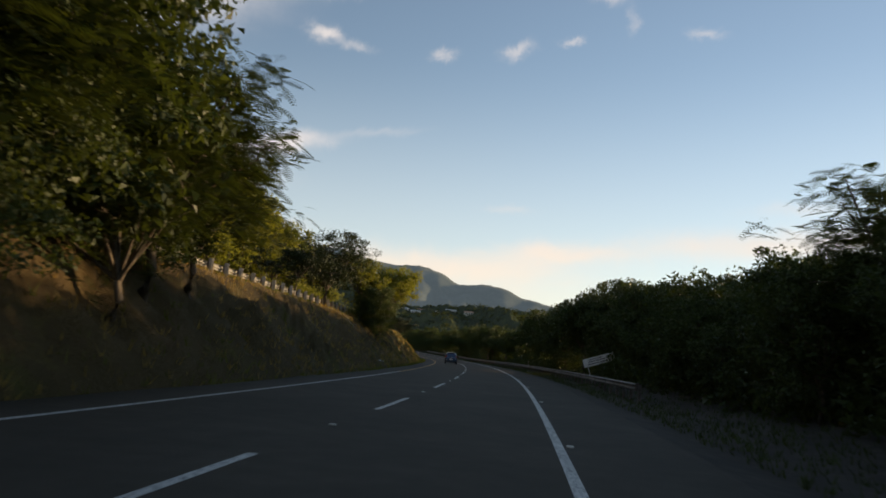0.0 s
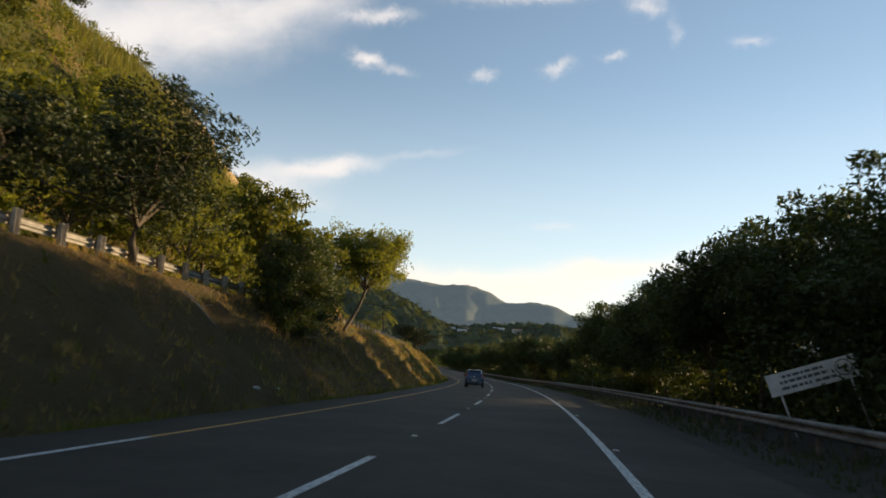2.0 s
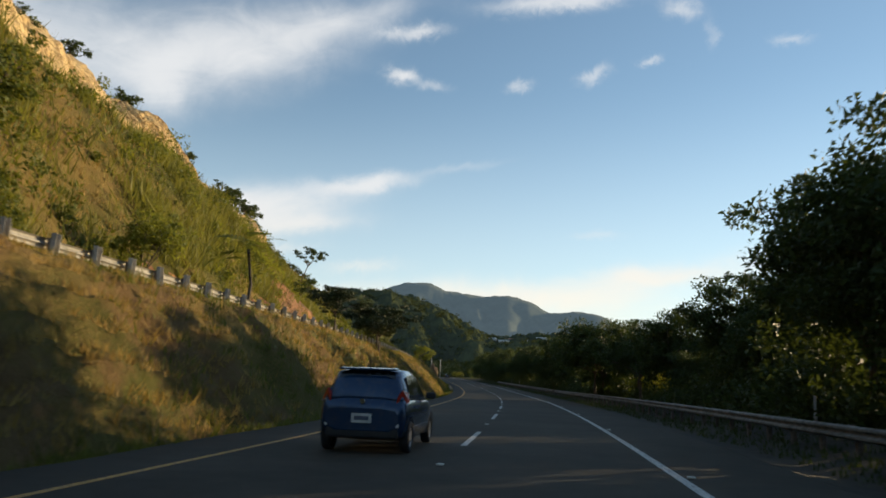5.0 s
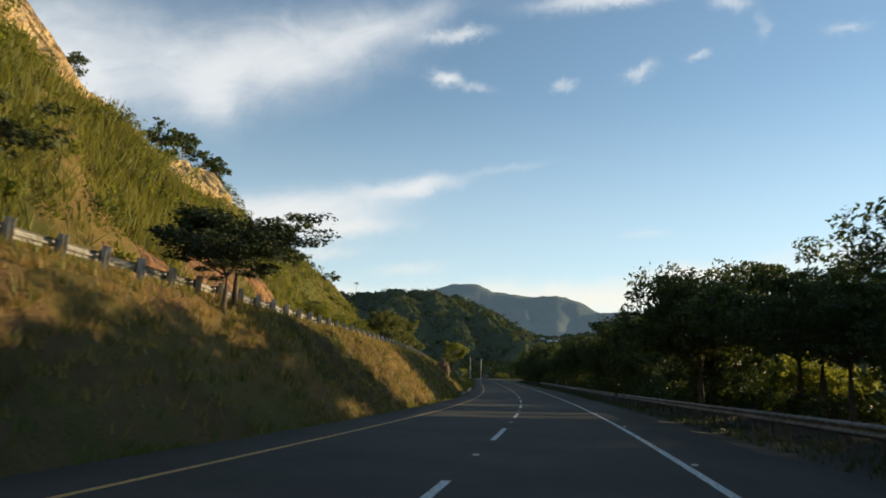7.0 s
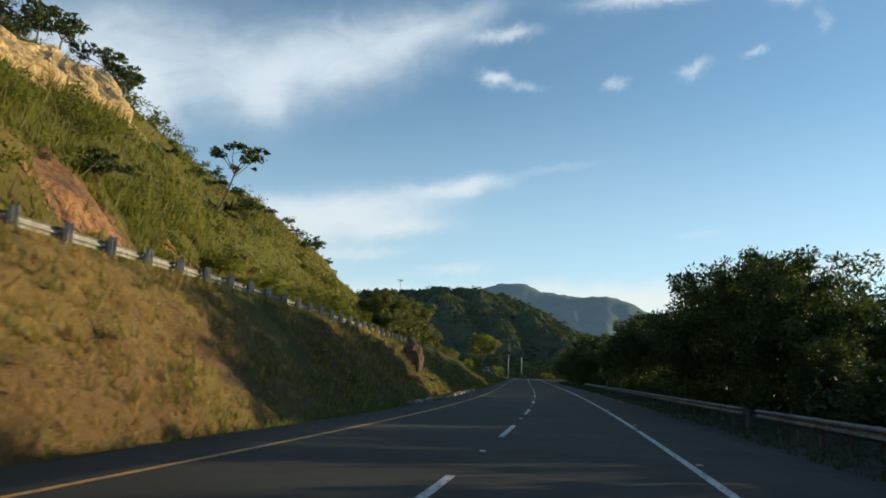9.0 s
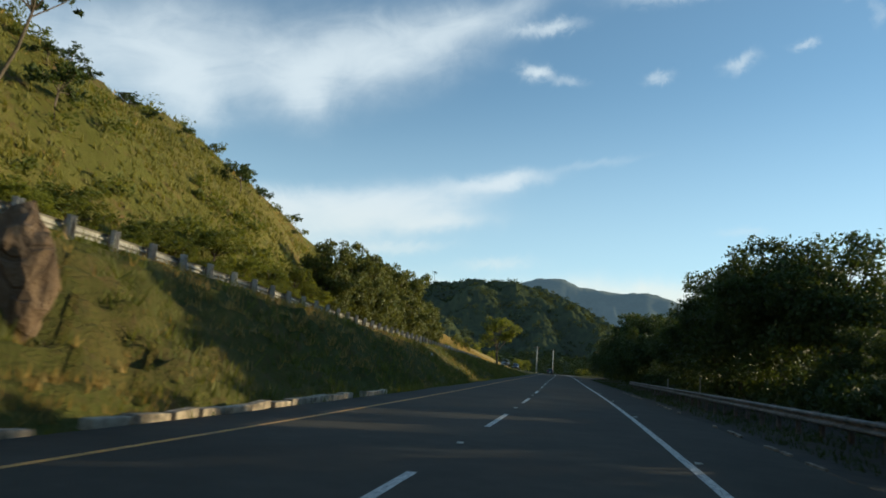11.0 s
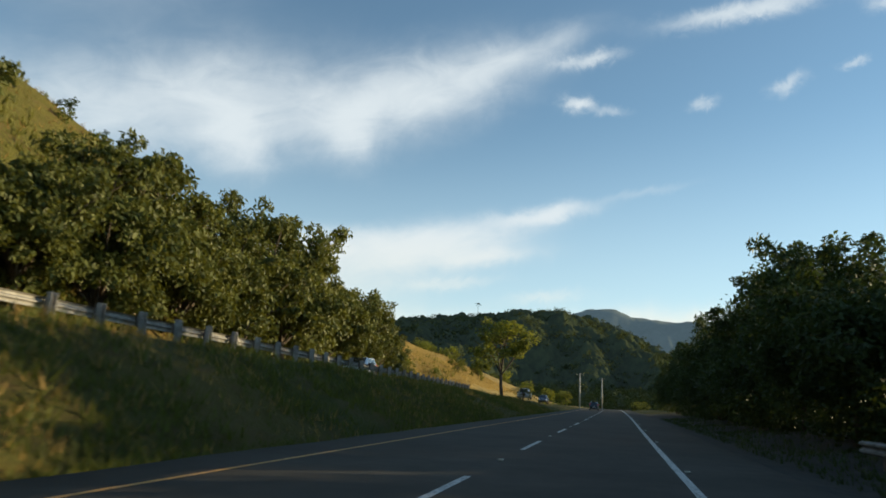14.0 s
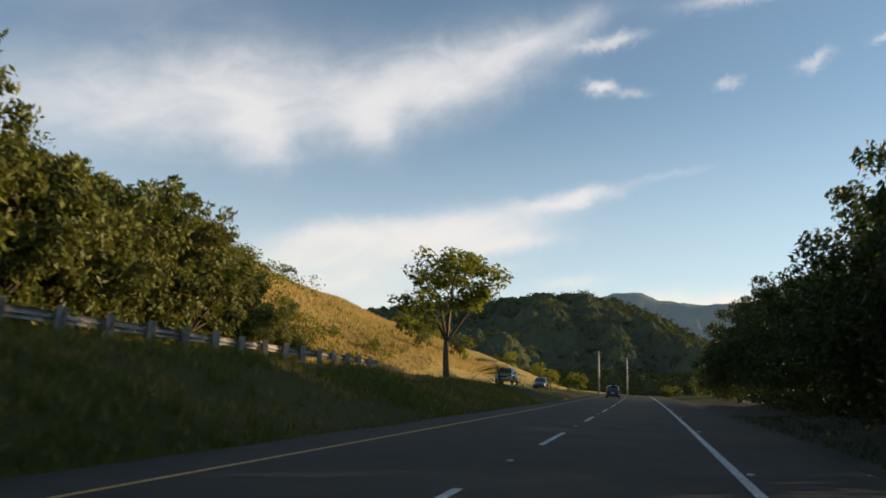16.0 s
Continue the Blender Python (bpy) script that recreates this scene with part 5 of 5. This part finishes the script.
# ---- leaning information board ----
def info_board():
    root = new("information_board")
    root.matrix_basis = frame_at(54.9, 6.35, 0) @ Matrix.Rotation(radians(-14), 4, "Z")
    tilt = Matrix.Rotation(radians(-19), 4, "Y")
    white = plain("sign_white", (0.66, 0.65, 0.62), 0.6, 0.0, 0.12, 3.0)
    ink = plain("sign_ink", (0.10, 0.10, 0.11), 0.7)
    grey = plain("post_grey", (0.5, 0.5, 0.5), 0.5, 0.5)
    c = Matrix.Translation((0, 0, 1.74)) @ tilt
    bm = bmesh.new()
    box(bm, (2.36, 0.03, 0.62), bevel=0.008)
    bm.transform(c)
    part("board", bm, white, root, "white rectangular board")
    for x in (-0.93, 0.93):
        bm = bmesh.new()
        a = c @ Vector((x, 0.04, 0.1))
        b = a + (c.to_3x3() @ Vector((0, 0, -1))) * (a.z + 0.3) / 0.94
        tube(bm, [b, a], [0.028, 0.028], 10)
        part("post", bm, grey, root)
    rng = np.random.default_rng(2)
    for z, x0, x1, h in ((0.17, -0.75, 0.35, 0.075), (0.02, -0.85, 0.45, 0.085), (-0.15, -0.85, -0.05, 0.08), (-0.15, 0.05, 0.62, 0.08)):
        bm = bmesh.new()
        x = x0
        while x < x1:
            w = 0.06 + 0.16 * rng.random()
            w = min(w, x1 - x)
            box(bm, (w, 0.006, h), (x + w / 2, -0.018, z))
            x += w + 0.035
        bm.transform(c)
        part("text_bar", bm, ink, root)
    bm = bmesh.new()
    n = 28
    ring = []
    for r in (0.20, 0.225):
        ring.append([bm.verts.new((0.85 + r * math.cos(6.2832 * k / n), -0.0185, 0.02 + r * math.sin(6.2832 * k / n))) for k in range(n)])
    for k in range(n):
        bm.faces.new((ring[0][k], ring[0][(k + 1) % n], ring[1][(k + 1) % n], ring[1][k]))
    bmesh.ops.solidify(bm, geom=bm.faces[:], thickness=0.006)
    bm.transform(c)
    part("ring", bm, ink, root)
    bm = bmesh.new()
    f = bm.faces.new([bm.verts.new((0.85 + x, -0.0185, 0.02 + z)) for x, z in ((-0.13, -0.025), (0.02, -0.025), (0.02, -0.08), (0.14, 0.0), (0.02, 0.08), (0.02, 0.025), (-0.13, 0.025))])
    bmesh.ops.solidify(bm, geom=[f], thickness=0.006)
    bm.transform(c)
    part("arrow", bm, ink, root)
    tagged(root, "white information board leaning on two thin posts", "sign")


info_board()


# ---- utility poles, marker posts ----
def utility_pole(s, d, h, label):
    root = new("utility_pole")
    root.matrix_basis = frame_at(s, d, float(land(s, d)))
    bm = bmesh.new()
    tube(bm, [(0, 0, -0.3), (0, 0, h)], [0.24, 0.16], 12)
    part("pole", bm, CONCRETE, root)
    bm = bmesh.new()
    box(bm, (1.9, 0.12, 0.12), (0, 0, h - 0.5), bevel=0.01)
    part("crossarm", bm, BARK, root)
    for x in (-0.8, 0, 0.8):
        bm = bmesh.new()
        tube(bm, [(x, 0, h - 0.44), (x, 0, h - 0.34), (x, 0, h - 0.2)], [0.03, 0.07, 0.05], 8)
        part("insulator", bm, CONCRETE, root)
    tagged(root, label, "pole")


utility_pole(447, -10.3, 9.2, "tall pale concrete utility pole by the road")
utility_pole(484, -3.4 - 3.0, 10.0, "tall pale concrete utility pole by the road")
for s in (107.0, 238.0, 252.0):
    bm = bmesh.new()
    tube(bm, [(0, 0, -0.2), (0.01, 0, 1.2)], [0.05, 0.045], 8)
    ob = part("marker_post", bm, POST_MAT, None)
    ob.matrix_basis = frame_at(s, 6.4, float(land(s, 6.4)))
    tagged(ob, "thin pale marker post behind the guardrail", "post", "marker posts")


def palm(where, h, size=0.22, per=11, thick=0.7, mat=None, label="tall palm tree alone on the far hill top"):
    root = new("palm_tree")
    root.matrix_basis = Matrix.Translation(where)
    bm = bmesh.new()
    tube(bm, [(0, 0, -2), (0.3, 0, h * 0.5), (0, 0, h)], [thick, thick * 0.7, thick * 0.6], 8)
    part("trunk", bm, BARK, root)
    rng = np.random.default_rng(6)
    v = frond_cloud(rng, [(0, 0, h)] * 2, per, h * size, 8)
    mesh_part("crown", quads_mesh("crown", v, 4, mat or FAR_LEAF), root)
    tagged(root, label, "tree")


palm((-675.8, 1551.6, 172.0), 38.0, 0.13, 16, 0.6)
palm(ground_point(352.0, -14.7), 1.7, 1.15, 16, 0.16, LEAF_MID, "low palm with spreading fronds on the verge")
palm(ground_point(118.5, -16.6), 3.6, 0.42, 12, 0.13, LEAF_YELLOW, "small pale palm on the edge of the upper road")


# ---- vehicles ----
def gloss(name, colour, rough=0.25, metal=0.3):
    m, nt, b = material(name)
    p = place(nt)
    dust = nt.noise(p, 7.0, 5.0)
    nt.link(nt.mix(nt.math("MULTIPLY", nt.smooth(dust, 0.45, 0.75), 0.25), colour, (0.12, 0.11, 0.10)), b.inputs["Base Color"])
    b.inputs["Roughness"].default_value, b.inputs["Metallic"].default_value = rough, metal
    b.inputs["Coat Weight"].default_value = 0.6
    b.inputs["Coat Roughness"].default_value = 0.08
    return m


TYRE = plain("tyre_rubber", (0.022, 0.022, 0.023), 0.85, 0.0, 0.2, 20)
RIM = plain("alloy_rim", (0.45, 0.45, 0.46), 0.35, 0.8, 0.1, 10)
TRIM = plain("black_trim", (0.02, 0.02, 0.021), 0.6, 0.0, 0.15, 10)
RED_LENS = plain("red_lens", (0.42, 0.035, 0.02), 0.2, 0.0, 0.1, 12)
CLEAR_LENS = plain("clear_lens", (0.75, 0.73, 0.70), 0.15, 0.0, 0.05, 12)
PLATE = plain("plate_white", (0.55, 0.55, 0.52), 0.5)
INK = plain("plate_ink", (0.07, 0.08, 0.12), 0.6)
CHROME = plain("chrome", (0.75, 0.75, 0.76), 0.12, 1.0, 0.03, 10)
CAR_GLASS = gloss("car_glass", (0.012, 0.014, 0.016), 0.06, 0.0)


def loft(bm, stations):
    """Bridge closed sections of equal point counts; caps both ends."""
    rings = [[bm.verts.new(p) for p in st] for st in stations]
    n = len(rings[0])
    for a, b in zip(rings, rings[1:]):
        for k in range(n):
            f = bm.faces.new((a[k], b[k], b[(k + 1) % n], a[(k + 1) % n]))
            f.smooth = True
    bm.faces.new(rings[0])
    bm.faces.new(rings[-1][::-1])
    bmesh.ops.recalc_face_normals(bm, faces=bm.faces[:])
    return bm


def body_section(y, w0, w1, z0, z1, crown=0.03):
    half = [(w0 * 0.8, z0), (w0, z0 + 0.07), (w1 * 0.995, z0 + (z1 - z0) * 0.40), (w1, z0 + (z1 - z0) * 0.62), (w1 * 0.965, z1 - 0.07), (w1 * 0.90, z1 - 0.005), (w1 * 0.5, z1 + crown)]
    return [(x, y, z) for x, z in half] + [(-x, y, z) for x, z in reversed(half)]


def cabin_section(y, zb, zt, wb, wt):
    half = [(wb, zb), (wb * 0.97 + wt * 0.03, zb + (zt - zb) * 0.15), (wt * 1.03, zt - 0.10), (wt * 0.94, zt - 0.03), (wt * 0.55, zt)]
    return [(x, y, z) for x, z in half] + [(-x, y, z) for x, z in reversed(half)]


def panel(name, pts, mat, parent, label="", thick=0.012, bow=0.0):
    """A thin curved sheet from a ring of corners."""
    bm = bmesh.new()
    f = bm.faces.new([bm.verts.new(p) for p in pts])
    bmesh.ops.recalc_face_normals(bm, faces=[f])
    bmesh.ops.solidify(bm, geom=[f], thickness=thick)
    return part(name, bm, mat, parent, label)


def wheel(parent, x, y, r, side):
    w = new("wheel")
    w.parent = parent
    w.matrix_basis = Matrix.Translation((x, y, r)) @ Matrix.Rotation(math.pi / 2 * side, 4, "Y")
    bm = bmesh.new()
    n = 28
    prof = [(r * 0.62, -0.08), (r * 0.9, -0.09), (r * 0.985, -0.07), (r, -0.03), (r, 0.03), (r * 0.985, 0.07), (r * 0.9, 0.09), (r * 0.62, 0.08)]
    rings = [[bm.verts.new((a * math.cos(6.2832 * k / n), a * math.sin(6.2832 * k / n), z)) for k in range(n)] for a, z in prof]
    for a, b in zip(rings, rings[1:] + rings[:1]):
        for k in range(n):
            bm.faces.new((a[k], a[(k + 1) % n], b[(k + 1) % n], b[k])).smooth = True
    bmesh.ops.recalc_face_normals(bm, faces=bm.faces[:])
    part("tyre", bm, TYRE, w)
    bm = bmesh.new()
    tube(bm, [(0, 0, 0.035), (0, 0, 0.075)], [r * 0.15, r * 0.13], 14)
    for k in range(6):
        m = Matrix.Rotation(6.2832 * k / 6, 4, "Z")
        box(bm, (r * 0.52, r * 0.17, 0.03), m @ Vector((r * 0.36, 0, 0.055)), m)
    n2 = 28
    a = [bm.verts.new((r * 0.63 * math.cos(6.2832 * k / n2), r * 0.63 * math.sin(6.2832 * k / n2), 0.075)) for k in range(n2)]
    b = [bm.verts.new((r * 0.55 * math.cos(6.2832 * k / n2), r * 0.55 * math.sin(6.2832 * k / n2), 0.055)) for k in range(n2)]
    for k in range(n2):
        bm.faces.new((a[k], a[(k + 1) % n2], b[(k + 1) % n2], b[k]))
    part("rim", bm, RIM, w)
    bm = bmesh.new()
    tube(bm, [(0, 0, -0.03), (0, 0, 0.02)], [r * 0.6, r * 0.6], 22)
    part("brake_disc", bm, DARK_STEEL, w)


def hatchback(where, colour, label):
    """Small five-door hatchback, rear at y = 0, front at +y."""
    root = new("hatchback_car")
    paint = gloss("blue_car_paint", colour)
    bm = bmesh.new()
    st = [(0.0, .60, .66, .40, .74), (0.05, .68, .74, .32, .86), (0.16, .74, .785, .24, .95), (0.5, .77, .795, .20, .955), (1.0, .78, .80, .18, .95), (1.8, .78, .80, .18, .935), (2.5, .78, .80, .18, .915), (2.78, .775, .795, .19, .90), (3.15, .74, .775, .20, .83), (3.42, .68, .72, .24, .74), (3.56, .58, .63, .30, .64), (3.6, .5, .55, .36, .58)]
    loft(bm, [body_section(*q) for q in st])
    part("body", bm, paint, root, "dark blue painted body")
    bm = bmesh.new()
    cs = [(0.10, .93, .97, .70, .62), (0.26, .93, 1.26, .735, .60), (0.42, .93, 1.435, .745, .585), (0.9, .93, 1.475, .75, .59), (1.4, .92, 1.48, .755, .59), (1.85, .91, 1.445, .755, .575), (2.25, .90, 1.25, .75, .62), (2.72, .885, .93, .72, .66)]
    loft(bm, [cabin_section(*q) for q in cs])
    part("cabin", bm, paint, root, "dark blue roof and pillars")
    panel("rear_window", [(-0.575, 0.222, 1.02), (0.575, 0.222, 1.02), (0.50, 0.405, 1.37), (-0.50, 0.405, 1.37)], CAR_GLASS, root, "dark rear window", 0.05)
    panel("windshield", [(-0.60, 2.62, 0.98), (0.60, 2.62, 0.98), (0.50, 1.93, 1.40), (-0.50, 1.93, 1.40)], CAR_GLASS, root, "dark windshield", 0.05)
    for sg in (-1, 1):
        def sp(y, z):
            t = (z - 0.93) / 0.5
            return (sg * (0.763 - 0.152 * t), y, z)
        panel("side_window", [sp(0.50, 1.03), sp(1.02, 0.99), sp(1.02, 1.37), sp(0.62, 1.33)], CAR_GLASS, root, "side window reflecting the sky")
        panel("side_window", [sp(1.10, 0.985), sp(2.22, 0.96), sp(1.80, 1.35), sp(1.10, 1.375)], CAR_GLASS, root, "side window")
        wl = [(sg * 0.752, 0.045 + 0.09, 0.86), (sg * 0.60, 0.055, 0.86), (sg * 0.62, 0.075, 0.98), (sg * 0.69, 0.16, 1.10), (sg * 0.755, 0.34, 1.05), (sg * 0.80, 0.26, 0.90)]
        bm = bmesh.new()
        vs = [bm.verts.new(p) for p in wl]
        vs2 = [bm.verts.new((p[0] * 0.9, p[1] + 0.16, p[2])) for p in wl]
        n = len(vs)
        bm.faces.new(vs)
        bm.faces.new(vs2[::-1])
        for k in range(n):
            bm.faces.new((vs[k], vs[(k + 1) % n], vs2[(k + 1) % n], vs2[k]))
        bmesh.ops.recalc_face_normals(bm, faces=bm.faces[:])
        part("tail_light", bm, RED_LENS, root, "red tail light")
        bm = bmesh.new()
        box(bm, (0.13, 0.05, 0.09), (sg * 0.60, 0.03, 0.50), bevel=0.015)
        part("reflector", bm, CLEAR_LENS, root, "pale bumper reflector")
        bm = bmesh.new()
        box(bm, (0.20, 0.09, 0.13), (sg * 0.88, 2.28, 0.99), bevel=0.03)
        part("wing_mirror", bm, TRIM, root)
        bm = bmesh.new()
        box(bm, (0.24, 0.22, 0.15), (sg * 0.54, 3.40, 0.68), Matrix.Rotation(sg * -0.5, 4, "Z"), bevel=0.05)
        part("headlight", bm, CLEAR_LENS, root, "clear headlight")
        for y in (1.35, 0.98):
            bm = bmesh.new()
            box(bm, (0.03, 0.17, 0.03), (sg * 0.805, y, 0.80), bevel=0.008)
            part("door_handle", bm, paint, root)
        for y in (0.55, 2.93):
            wheel(root, sg * 0.715, y, 0.285, sg)
            bm = bmesh.new()
            n = 18
            for k in range(n):
                a0, a1 = math.pi * k / n, math.pi * (k + 1) / n
                q = [(sg * 0.806, y + r * math.cos(a), 0.285 + r * math.sin(a)) for r, a in ((0.31, a0), (0.35, a0), (0.35, a1), (0.31, a1))]
                bm.faces.new([bm.verts.new(p) for p in q])
            bmesh.ops.solidify(bm, geom=bm.faces[:], thickness=0.03 * sg)
            part("wheel_arch", bm, TRIM, root)
    bm = bmesh.new()
    box(bm, (1.06, 0.24, 0.035), (0, 0.40, 1.46), Matrix.Rotation(0.08, 4, "X"), bevel=0.012)
    part("roof_spoiler", bm, paint, root)
    bm = bmesh.new()
    box(bm, (1.30, 0.10, 0.20), (0, 0.06, 0.36), bevel=0.04)
    part("rear_bumper_skirt", bm, TRIM, root)
    bm = bmesh.new()
    box(bm, (0.36, 0.02, 0.16), (0, -0.012, 0.60), bevel=0.004)
    plate = part("number_plate", bm, PLATE, root)
    bm = bmesh.new()
    box(bm, (0.26, 0.006, 0.07), (0, -0.024, 0.60))
    part("plate_bar", bm, INK, plate)
    bm = bmesh.new()
    tube(bm, [(0, 0.018, 0.885), (0, -0.005 + 0.02, 0.885), (0, 0.0, 0.885)], [0.05, 0.05, 0.045], 16)
    part("badge", bm, CHROME, root)
    bm = bmesh.new()
    tube(bm, [(0.0, 0.20, 1.015), (0.18, 0.24, 1.07), (0.36, 0.25, 1.08)], [0.012, 0.01, 0.008], 6)
    part("rear_wiper", bm, TRIM, root)
    bm = bmesh.new()
    tube(bm, [(0, 0.55, 1.47), (0, 0.42, 1.66)], [0.008, 0.004], 6)
    part("aerial", bm, TRIM, root)
    bm = bmesh.new()
    box(bm, (1.0, 0.06, 0.16), (0, 3.585, 0.42), bevel=0.02)
    part("grille", bm, TRIM, root)
    root.matrix_basis = where
    return tagged(root, label, "car")


hatchback(frame_at(95.9, -5.16, 0.006), (0.010, 0.042, 0.105), "dark blue small hatchback car in the fast lane")


hatchback(frame_at(374.0, -4.9, 0.006), (0.035, 0.045, 0.06), "dark hatchback car far ahead on the road")


def pickup(where, colour, label):
    """A pickup seen from its front, front at y = 0."""
    root = new("pickup_truck")
    paint = gloss("white_truck_paint", colour, 0.3, 0.0)
    bm = bmesh.new()
    loft(bm, [body_section(*q) for q in [(0, .72, .78, .45, .95), (0.1, .80, .86, .36, 1.05), (1.2, .86, .89, .34, 1.10), (3.2, .86, .89, .34, 1.12), (5.1, .86, .89, .40, 1.12), (5.2, .80, .84, .48, 1.08)]])
    part("body", bm, paint, root)
    bm = bmesh.new()
    loft(bm, [cabin_section(*q) for q in [(1.05, 1.08, 1.12, .80, .70), (1.75, 1.08, 1.72, .82, .68), (2.3, 1.08, 1.78, .83, .69), (3.1, 1.08, 1.74, .83, .69), (3.3, 1.08, 1.14, .80, .70)]])
    part("cabin", bm, paint, root)
    panel("windshield", [(-0.66, 1.12, 1.16), (0.66, 1.12, 1.16), (0.58, 1.70, 1.66), (-0.58, 1.70, 1.66)], CAR_GLASS, root, "dark windshield", 0.05)
    for sg in (-1, 1):
        panel("side_window", [(sg * 0.815, 1.55, 1.16), (sg * 0.82, 3.0, 1.16), (sg * 0.72, 2.95, 1.62), (sg * 0.72, 1.85, 1.62)], CAR_GLASS, root, "side window")
        bm = bmesh.new()
        box(bm, (0.26, 0.08, 0.17), (sg * 0.62, 0.03, 0.84), bevel=0.03)
        part("headlight", bm, CLEAR_LENS, root, "clear headlight")
        bm = bmesh.new()
        box(bm, (0.2, 0.1, 0.2), (sg * 0.98, 1.5, 1.2), bevel=0.03)
        part("wing_mirror", bm, TRIM, root)
        for y in (0.95, 4.1):
            wheel(root, sg * 0.80, y, 0.36, sg)
    bm = bmesh.new()
    box(bm, (0.9, 0.06, 0.2), (0, -0.005, 0.82), bevel=0.02)
    part("grille", bm, TRIM, root)
    bm = bmesh.new()
    box(bm, (1.5, 0.14, 0.16), (0, 0.0, 0.52), bevel=0.04)
    part("bumper", bm, STEEL, root)
    root.matrix_basis = where
    return tagged(root, label, "truck")


pickup(frame_at(357.5, -15.2, float(land(357.5, -15.2)) + 0.1), (0.72, 0.72, 0.70), "white pickup truck standing beside the grass verge")
hatchback(frame_at(377.0, -13.6, float(land(377.0, -13.6)) + 0.1) @ Matrix.Rotation(math.pi, 4, "Z"), (0.10, 0.10, 0.11), "dark hatchback car standing beside the grass verge")

hatchback(frame_at(297.0, -19.3, 2.30) @ Matrix.Rotation(math.pi, 4, "Z"), (0.70, 0.70, 0.69), "white hatchback car on the upper road behind the guardrail")
# pale broken edging along the paved shoulder
rnge = np.random.default_rng(15)
for s in np.arange(203, 246, 1.0):
    if rnge.random() < 0.45:
        continue
    bm = bmesh.new()
    L = 0.45 + 0.5 * rnge.random()
    box(bm, (0.08 + 0.05 * rnge.random(), L, 0.05), (0, 0, 0.02), bevel=0.012)
    ob = part("edging_stone", bm, KERB, None)
    ob.matrix_basis = frame_at(s, 2.28 + rnge.normal() * 0.03, -0.02) @ Matrix.Rotation(rnge.normal() * 0.06, 4, "Z")
    tagged(ob, "pale broken edging stone along the paved shoulder", "kerb", "edging stones")


# a bare branch and bits of litter on the shaded bank
def fallen_branch():
    pts = [(56.1, -13.1), (56.25, -12.85), (56.45, -12.6), (56.75, -12.38), (57.15, -12.2)]
    base = ground_point(56.5, -12.6)
    bm = bmesh.new()
    tube(bm, [ground_point(a, b) + Vector((0, 0, 0.09)) - base for a, b in pts], [0.028, 0.03, 0.026, 0.02, 0.01], 6)
    root = new("fallen_branch")
    root.matrix_basis = Matrix.Translation(base)
    part("stem", bm, plain("bare_wood", (0.36, 0.31, 0.25), 0.85), root)
    bm = bmesh.new()
    p = ground_point(56.45, -12.6) + Vector((0, 0, 0.1)) - base
    tube(bm, [p, p + Vector((0.16, 0.12, 0.10)), p + Vector((0.26, 0.28, 0.12))], [0.014, 0.010, 0.005], 5)
    part("twig", bm, bpy.data.materials["bare_wood"], root)
    tagged(root, "bare pale fallen branch lying on the shaded bank", "branch")


fallen_branch()
PAPER = plain("white_litter", (0.66, 0.65, 0.62), 0.7, vary=0.1)
for k, (s, d, size) in enumerate(((55.8, -10.15, 0.13), (57.8, -10.15, 0.10))):
    boulder("litter", s, d, (size, size * 0.7, size * 0.4), PAPER, "small crumpled white litter on the foot of the bank", 20 + k, size * 0.2).data.update()
